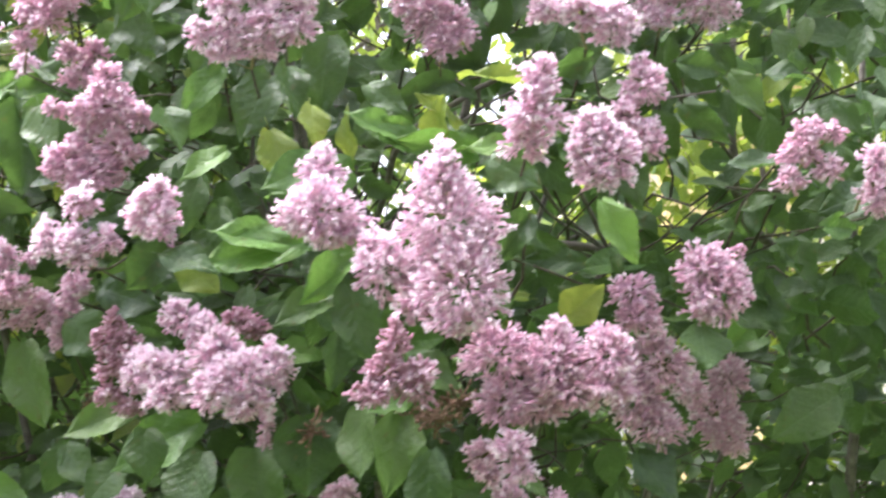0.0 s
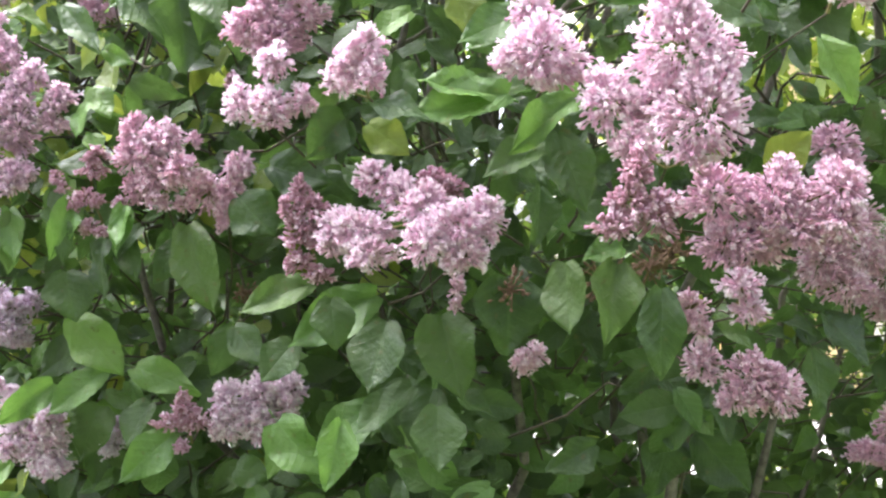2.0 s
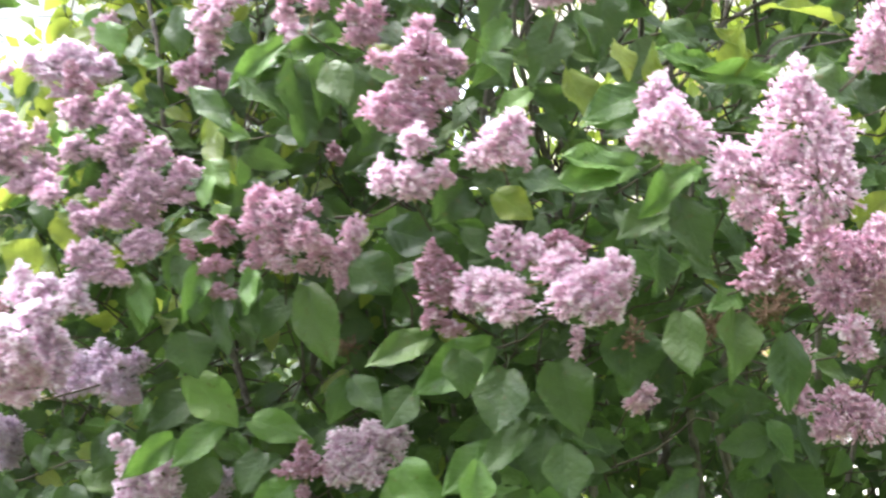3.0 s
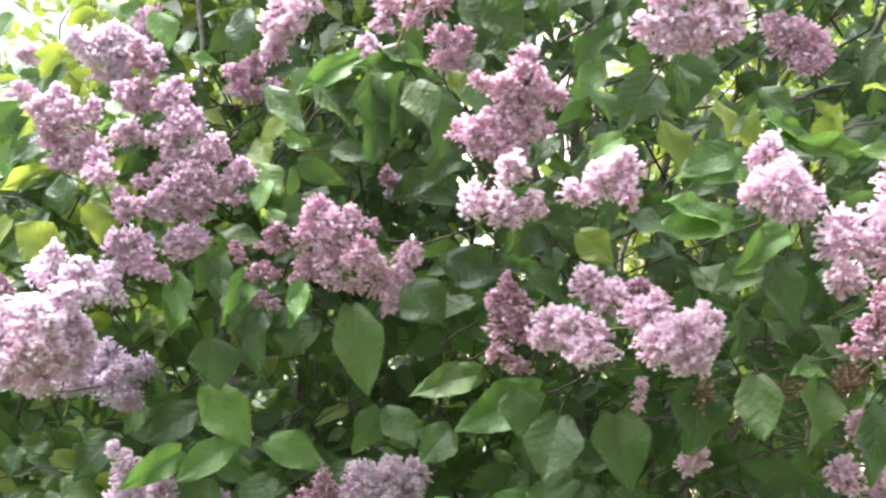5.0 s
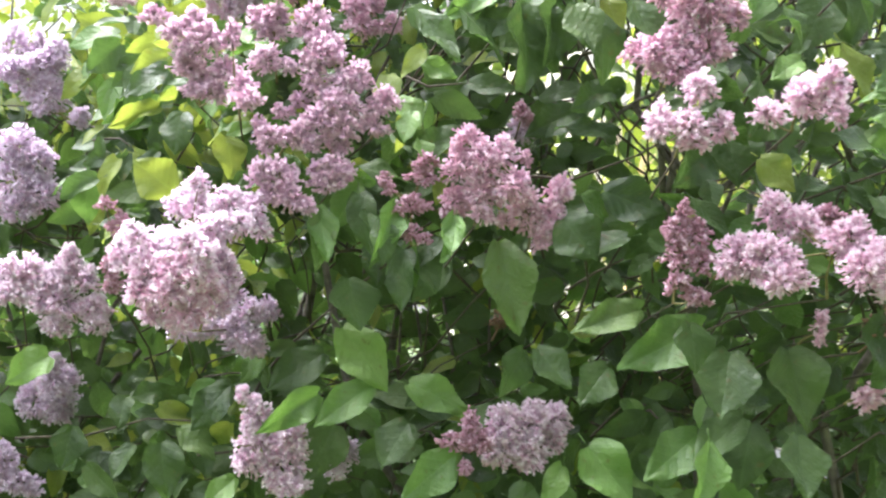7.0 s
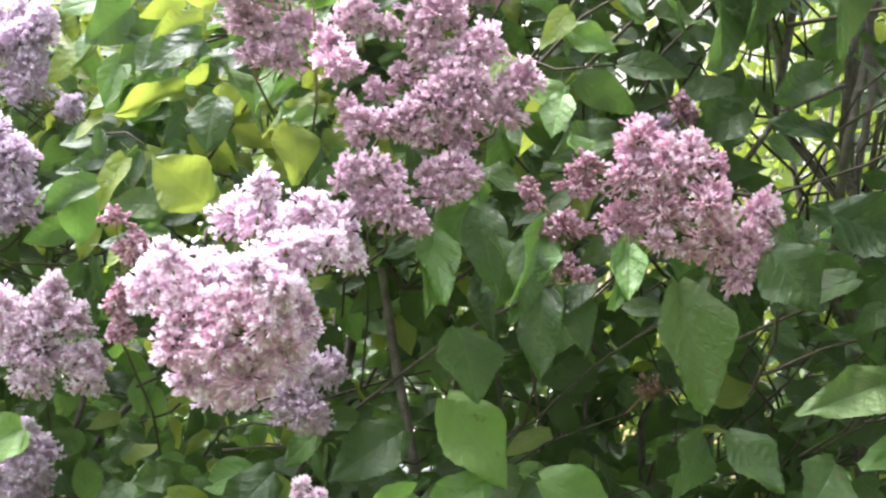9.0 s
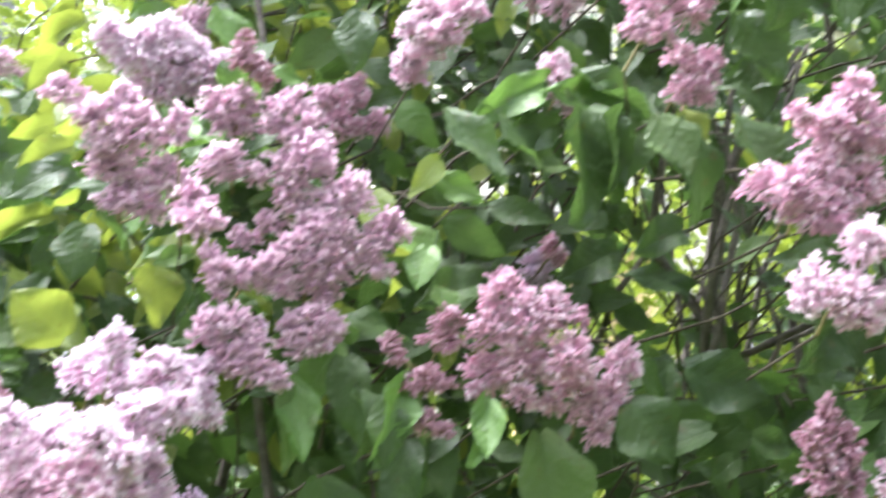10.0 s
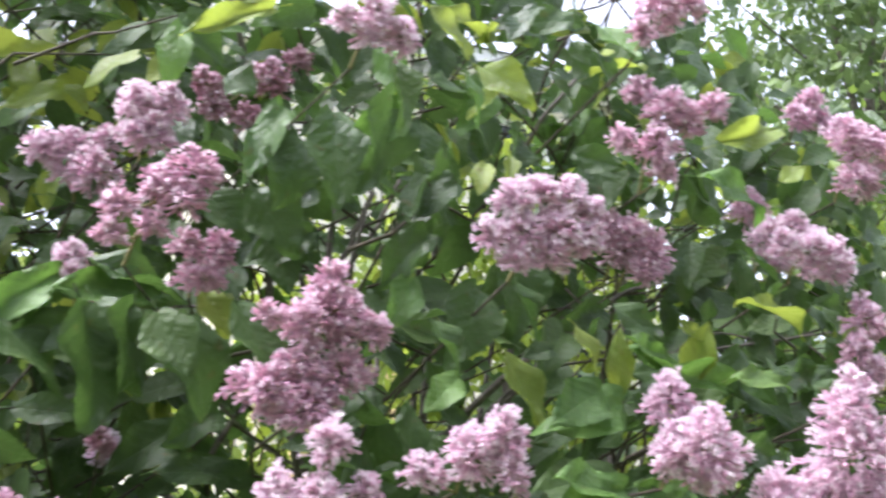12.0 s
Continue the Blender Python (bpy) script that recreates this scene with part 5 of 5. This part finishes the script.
placed_branch(0.0037, (-0.2, 1.35, 1.867), (-0.213, 1.35, 1.827), (-0.226, 1.35, 1.781))
placed_branch(0.0032, (0.163, 1.2, 2.142), (0.053, 1.2, 2.042), (-0.028, 1.2, 1.955))
placed_branch(0.0062, (0.077, 1.4, 1.831), (0.035, 1.4, 1.71), (0.019, 1.4, 1.603))
placed_branch(0.0036, (0.073, 1.3, 1.837), (0.057, 1.3, 1.757), (0.048, 1.3, 1.677))
placed_branch(0.0031, (0.039, 1.25, 1.815), (0.093, 1.25, 1.792), (0.124, 1.25, 1.792))
placed_branch(0.0073, (0.482, 1.5, 1.854), (0.475, 1.5, 1.744), (0.478, 1.5, 1.633))
placed_branch(0.0022, (-0.008, 1.2, 1.742), (0.036, 1.2, 1.705), (0.08, 1.2, 1.668))
placed_branch(0.0037, (-0.604, 1.75, 1.314), (-0.571, 1.75, 1.174))
placed_branch(0.0037, (-0.551, 1.75, 1.318), (-0.517, 1.75, 1.177))
placed_branch(0.0037, (-0.495, 1.75, 1.322), (-0.493, 1.75, 1.178))
placed_branch(0.0037, (-0.462, 1.75, 1.324), (-0.455, 1.75, 1.181))
placed_branch(0.0037, (-0.625, 1.75, 1.312), (-0.626, 1.75, 1.171))

# ---- the rest of the leaves ----
ANCHORS = np.array(ANCHOR_LIST)
LUMP_ARRAY = np.array(LUMPS)
PLACED = np.array(LEAF_LIST)
OPENINGS = []


def opening(radius, x0, y0, z0, x1, y1, z1):
    """A loose place in the foliage, from front to back."""
    OPENINGS.append((radius, np.array((x0, y0, z0)), np.array((x1 - x0, y1 - y0, z1 - z0))))


opening(0.039, 0.275, 0.95, 1.581, 0.79, 2.7, 1.792)
opening(0.023, 0.326, 0.95, 1.59, 0.929, 2.7, 1.816)
opening(0.026, 0.2, 0.95, 1.531, 0.752, 2.7, 1.77)
opening(0.025, -0.611, 0.95, 1.44, 0.295, 2.7, 1.939)
opening(0.021, -0.578, 0.95, 1.453, 0.428, 2.7, 1.992)
opening(0.021, -0.549, 0.95, 1.484, 0.546, 2.7, 2.117)
opening(0.017, -0.591, 0.95, 1.471, 0.376, 2.7, 2.065)
opening(0.012, -0.569, 0.95, 1.427, 0.464, 2.7, 1.886)
opening(0.02, -0.443, 0.95, 1.456, 0.164, 2.7, 1.763)
opening(0.028, -0.344, 0.95, 1.465, 0.434, 2.7, 1.788)
opening(0.036, -0.108, 0.95, 1.655, 0.765, 2.7, 2.188)
opening(0.021, -0.229, 0.95, 1.576, 0.439, 2.7, 1.977)
opening(0.02, -0.55, 0.95, 1.538, 0.273, 2.7, 1.852)
opening(0.02, -0.519, 0.95, 1.525, 0.396, 2.7, 1.803)
opening(0.021, -0.319, 0.95, 1.691, 0.767, 2.7, 2.252)
opening(0.021, -0.261, 0.95, 1.632, 0.979, 2.7, 2.038)
opening(0.021, -0.601, 0.95, 1.558, 0.425, 2.7, 2.169)
opening(0.06, 0.258, 0.95, 2.016, 2.753, 2.7, 3.399)
opening(0.017, -0.578, 0.95, 1.529, 0.307, 2.7, 1.903)
opening(0.045, -0.047, 0.95, 1.635, 0.643, 2.7, 2.022)
opening(0.026, -0.535, 0.95, 1.288, 0.01, 2.7, 1.347)
opening(0.022, -0.544, 0.95, 1.247, -0.62, 2.7, 1.036)
opening(0.056, -0.819, 0.95, 1.683, -1.456, 2.7, 2.152)
opening(0.072, 0.16, 0.95, 2.01, 2.399, 2.7, 3.378)
opening(0.06, 0.276, 0.95, 1.967, 2.818, 2.7, 3.224)
opening(0.034, 0.057, 0.95, 1.981, 2.028, 2.7, 3.273)
opening(0.011, -0.353, 0.95, 1.294, -0.945, 2.7, 1.0)
opening(0.01, -0.405, 0.95, 1.25, -0.827, 2.7, 1.032)
opening(0.012, -0.301, 0.95, 1.126, -0.537, 2.7, 0.685)
opening(0.013, -0.097, 0.95, 1.133, 0.028, 2.7, 0.705)
opening(0.012, -0.666, 0.95, 1.251, -0.45, 2.7, 1.198)
opening(0.009, -0.704, 0.95, 1.29, -0.555, 2.7, 1.305)
opening(0.011, -0.638, 0.95, 1.326, 0.435, 2.7, 1.445)
opening(0.009, 0.09, 0.95, 1.497, 0.549, 2.7, 1.719)
opening(0.009, 0.124, 0.95, 1.511, 0.645, 2.7, 1.756)
opening(0.01, 0.21, 0.95, 1.517, 0.884, 2.7, 1.773)
opening(0.008, 0.081, 0.95, 1.472, 0.523, 2.7, 1.648)
opening(0.011, 0.234, 0.95, 1.568, 0.95, 2.7, 1.915)
opening(0.013, -0.234, 0.95, 1.62, 0.736, 2.7, 2.212)
opening(0.013, -0.198, 0.95, 1.577, 0.837, 2.7, 2.096)
opening(0.01, -0.281, 0.95, 1.568, 0.608, 2.7, 2.071)
opening(0.011, -0.338, 0.95, 1.472, 0.452, 2.7, 1.807)
opening(0.011, -0.456, 0.95, 1.461, 0.127, 2.7, 1.777)
opening(0.004, -0.799, 0.95, 1.291, -0.25, 2.7, 1.294)
opening(0.004, -0.763, 0.95, 1.314, -0.096, 2.7, 1.392)
opening(0.005, -0.728, 0.95, 1.274, 0.053, 2.7, 1.223)
opening(0.005, -0.649, 0.95, 1.305, 0.391, 2.7, 1.353)
opening(0.009, -0.179, 0.95, 1.607, 1.278, 2.7, 1.946)
opening(0.006, -0.488, 0.95, 1.727, 0.147, 2.7, 2.386)
HOLLOWS = [(-0.05, 1.12, 0.09), (-0.47, 1.24, 0.06), (-0.62, 1.28, 0.07), (-0.83, 1.3, 0.05), (-0.7, 1.32, 0.05), (0.51, 1.21, 0.08), (-0.55, 1.61, 0.04), (-0.58, 1.27, 0.08), (-0.44, 1.6, 0.05), (-0.48, 1.6, 0.1), (-0.38, 1.7, 0.06)]


def hides_flowers(x, y, z):
    near = (np.abs(LUMP_ARRAY[:, 0] - x) < LUMP_ARRAY[:, 3] + 0.035) & (np.abs(LUMP_ARRAY[:, 2] - z) < LUMP_ARRAY[:, 4] + 0.04)
    return bool((near & (LUMP_ARRAY[:, 1] > y - 0.035)).any())


def in_opening(x, y, z):
    p = np.array((x, y, z))
    for radius, start, way in OPENINGS:
        s = min(1.0, max(0.0, float((p - start) @ way / (way @ way))))
        if np.linalg.norm(p - start - s * way) < radius * (0.7 + 0.5 * s) + 0.02:
            return True
    return False


LOOSE = {PINK_BUSH: [], PALE_BUSH: []}
TWIGS = {PINK_BUSH: [], PALE_BUSH: []}
tries = 0
while sum(map(len, LOOSE.values())) < LEAVES and tries < 130000:
    tries += 1
    x, z = RNG.uniform(-2.4, 1.6), RNG.uniform(0.3, 2.72)
    edge = 2.62 - 0.8 / (1 + math.exp((x + 1.08) * 12)) - 0.42 / (1 + math.exp(-(x - 0.45) * 8)) + 0.14 * math.sin(3.1 * x + 1) + 0.07 * math.sin(9 * x)
    if z > edge - 1.4 * abs((x + 0.4) / 2.0) ** 4:
        continue
    round_off = max(0.0, 1 - abs((x + 0.4) / 2.05) ** 3) * max(0.0, 1 - max(0.0, (z - 1.5) / 1.25) ** 3) ** 0.5
    if round_off < 0.05 or RNG.random() > 3.5 * round_off or (z < 0.7 and RNG.random() < (0.7 - z) * 1.8):
        continue
    deep = 0.3 if any((x - gx) ** 2 + (z - gz) ** 2 < gr * gr for gx, gz, gr in HOLLOWS) else 0.0
    shade = max(math.exp(-(((z - 1.28) / 0.12) ** 2)), 0.98 / (1 + math.exp(-(x + 0.22) * 25) + math.exp((z - 1.28) * 30)))
    if noise.noise(Vector((7 * x, 3.1, 8 * z))) < 0.9 * shade - 0.42:
        deep = max(deep, 0.4)
        if RNG.random() < 0.25:
            continue
    y = front_at(x, z) + deep + 0.05 + 0.35 * (1 - round_off) + (0.45 if x < -0.85 and z > 1.45 else 1.05) * round_off * RNG.random() ** 1.2
    if x < -0.95 and z > 1.85 and RNG.random() < 0.15:
        continue
    if x > -0.33 and z > 1.48 and y - front_at(x, z) > 0.22 and RNG.random() < 0.62:
        continue
    if x < -1.0 and z > 1.55 and y - front_at(x, z) > 0.2 and RNG.random() < 0.4:
        continue
    if in_opening(x, y, z) and RNG.random() < 0.88:
        continue
    if hides_flowers(x, y, z) or (((PLACED[:, 0] - x) ** 2 + (PLACED[:, 2] - z) ** 2 < 0.0019) & (PLACED[:, 1] > y - 0.02)).any():
        continue
    parent = bush_at(x + RNG.normal(0, 0.05))
    # more yellow leaves upper left: young growth, plus back light put into the colour
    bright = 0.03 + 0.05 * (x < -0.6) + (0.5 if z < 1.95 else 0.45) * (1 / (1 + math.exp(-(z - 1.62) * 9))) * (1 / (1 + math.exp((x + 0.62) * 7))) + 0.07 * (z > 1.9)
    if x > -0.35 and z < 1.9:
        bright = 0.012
    # leaves deep inside mostly get the darkest tone: inner shade put into their colour
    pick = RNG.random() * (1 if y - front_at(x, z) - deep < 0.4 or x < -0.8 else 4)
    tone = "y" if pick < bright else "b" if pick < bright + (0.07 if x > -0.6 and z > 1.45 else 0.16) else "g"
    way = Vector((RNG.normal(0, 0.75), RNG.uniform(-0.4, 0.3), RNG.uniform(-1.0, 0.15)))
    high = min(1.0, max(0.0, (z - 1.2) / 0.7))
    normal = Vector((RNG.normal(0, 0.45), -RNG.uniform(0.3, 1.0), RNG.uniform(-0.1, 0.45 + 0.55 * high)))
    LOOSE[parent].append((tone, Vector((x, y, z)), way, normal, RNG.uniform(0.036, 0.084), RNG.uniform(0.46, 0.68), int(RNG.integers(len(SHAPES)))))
    if RNG.random() < 0.2:
        a = np.array((x, y, z))
        stub = np.array((RNG.normal(0, 0.12), RNG.uniform(0.07, 0.2), -RNG.uniform(-0.03, 0.16)))
        if hides_flowers(x + stub[0] / 2, y, z + stub[2] / 2):
            continue
        TWIGS[parent].append(tube(bowed(a + stub, a, RNG.uniform(-0.02, 0.02), 4, 0.01), [0.0024, 0.002, 0.0016, 0.001], 4))

for parent, items in LOOSE.items():
    base = BUSH_BASE[parent]
    own = sum(1 for o in parent.children if o.name.startswith("leaf"))
    items.sort(key=lambda i: i[1].y)
    vs, ts, uvs, ss, at = [], [], [], [], 0
    keys = list(LEAF)
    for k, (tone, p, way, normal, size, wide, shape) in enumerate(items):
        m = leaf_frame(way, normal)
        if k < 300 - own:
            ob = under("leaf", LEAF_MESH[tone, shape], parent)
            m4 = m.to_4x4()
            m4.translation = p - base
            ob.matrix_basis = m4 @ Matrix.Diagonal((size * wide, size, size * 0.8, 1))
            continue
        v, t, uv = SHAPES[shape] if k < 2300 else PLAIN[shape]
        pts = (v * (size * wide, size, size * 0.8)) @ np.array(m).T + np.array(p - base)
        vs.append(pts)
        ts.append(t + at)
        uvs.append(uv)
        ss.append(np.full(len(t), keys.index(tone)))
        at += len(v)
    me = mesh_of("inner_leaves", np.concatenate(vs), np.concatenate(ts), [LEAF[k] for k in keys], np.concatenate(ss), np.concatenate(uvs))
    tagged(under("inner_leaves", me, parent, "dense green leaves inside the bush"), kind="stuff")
    v, t = joined(TWIGS[parent])
    tagged(under("brushwood", mesh_of("brushwood", v - np.array(base), t, [TWIG]), parent, "thin brown leaf twigs"), kind="stuff")

# ---- shrubs and trees behind ----


def crowd(middle, radii, count, size, mat, hollow=0.35):
    """Many small pointed leaves in clumps through an uneven crown."""
    middle, radii = np.array(middle), np.array(radii)
    clumps = RNG.normal(size=(max(12, count // 45), 3))
    clumps /= np.linalg.norm(clumps, axis=1)[:, None]
    clumps *= RNG.uniform(hollow, 1.0, len(clumps))[:, None]
    own = clumps[RNG.integers(len(clumps), size=count)] + RNG.normal(0, 0.13, (count, 3))
    spots = middle + own * radii
    way = RNG.normal(size=(count, 3)) + (0, 0, -0.5)
    way /= np.linalg.norm(way, axis=1)[:, None]
    turn = turned(way)
    tv = np.array([(0, 0, 0), (0.28, 0.05, 0.4), (-0.28, 0.05, 0.4), (0, 0, 1), (0, -0.03, 0.45)])
    tt = np.array([(0, 4, 2), (0, 1, 4), (1, 3, 4), (4, 3, 2)])
    s = size * RNG.uniform(0.7, 1.3, count)
    pts = spots[:, None] + np.einsum("kij,nj->kni", turn, tv) * s[:, None, None]
    tris = (tt[None] + (np.arange(count) * 5)[:, None, None]).reshape(-1, 3)
    uv = np.tile(np.array([(0, 0), (0.3, 0.4), (-0.3, 0.4), (0, 1), (0, 0.45)]), (count, 1))
    return mesh_of("crown", pts.reshape(-1, 3), tris, [mat], uv=uv), clumps * radii + middle


def shrub(name, label, category, x, y, height, radii, count, size, mat, trunk, group=""):
    thing = tagged(new(name), label, category, group=group)
    thing.location = (x, y, 0)
    me, clumps = crowd((0, 0, height), radii, count, size, mat)
    tagged(under("crown", me, thing), kind="stuff")
    for k in range(5 if trunk < 0.05 else 1):
        a = k * 1.3
        line = bowed((0.12 * math.cos(a) * (trunk < 0.05), 0.12 * math.sin(a) * (trunk < 0.05), -0.05), (radii[0] * 0.4 * math.cos(a), radii[1] * 0.4 * math.sin(a), height), 0, 7, 0.03)
        v, t = tube(line, np.linspace(trunk, trunk * 0.4, 7), 8)
        under("trunk", mesh_of("trunk", v, t, [BARK]), thing)
    for c in clumps[:48 if trunk < 0.05 else 22]:
        a = np.array((0, 0, height - radii[2] * RNG.uniform(0.1, 0.7)))
        v, t = tube(bowed(a, c, -0.05, 5, 0.03), [trunk * 0.4, trunk * 0.3, trunk * 0.22, trunk * 0.15, trunk * 0.06], 5)
        under("limb", mesh_of("limb", v, t, [BARK]), thing)
    return thing


shrub("shrub", "yellow-green leafy shrub behind the lilacs", "shrub", -2.7, 3.7, 1.25, (1.3, 0.6, 1.35), 7000, 0.075, FOLIAGE, 0.025, "background shrubs")
shrub("shrub", "green leafy shrub behind the lilacs", "shrub", -0.6, 3.3, 1.15, (1.25, 0.5, 1.35), 6800, 0.07, HEDGE, 0.022, "background shrubs")
shrub("shrub", "green shrub in front of the cream house", "shrub", 1.2, 3.2, 1.6, (1.3, 0.55, 1.55), 8500, 0.07, FOLIAGE, 0.02, "background shrubs")
shrub("shrub", "green shrub beside the lilac bushes", "shrub", 3.0, 3.0, 1.6, (1.3, 0.7, 1.6), 9500, 0.075, HEDGE, 0.022, "background shrubs")
shrub("tree", "dark green garden tree beyond the bushes", "tree", 6.4, 5.2, 4.6, (1.7, 1.5, 2.2), 7000, 0.13, DARKFOLIAGE, 0.12, "background trees")
shrub("tree", "green garden tree behind the lilac bushes", "tree", -1.2, 8.6, 4.3, (2.0, 1.5, 2.3), 5000, 0.13, FOLIAGE, 0.11, "background trees")
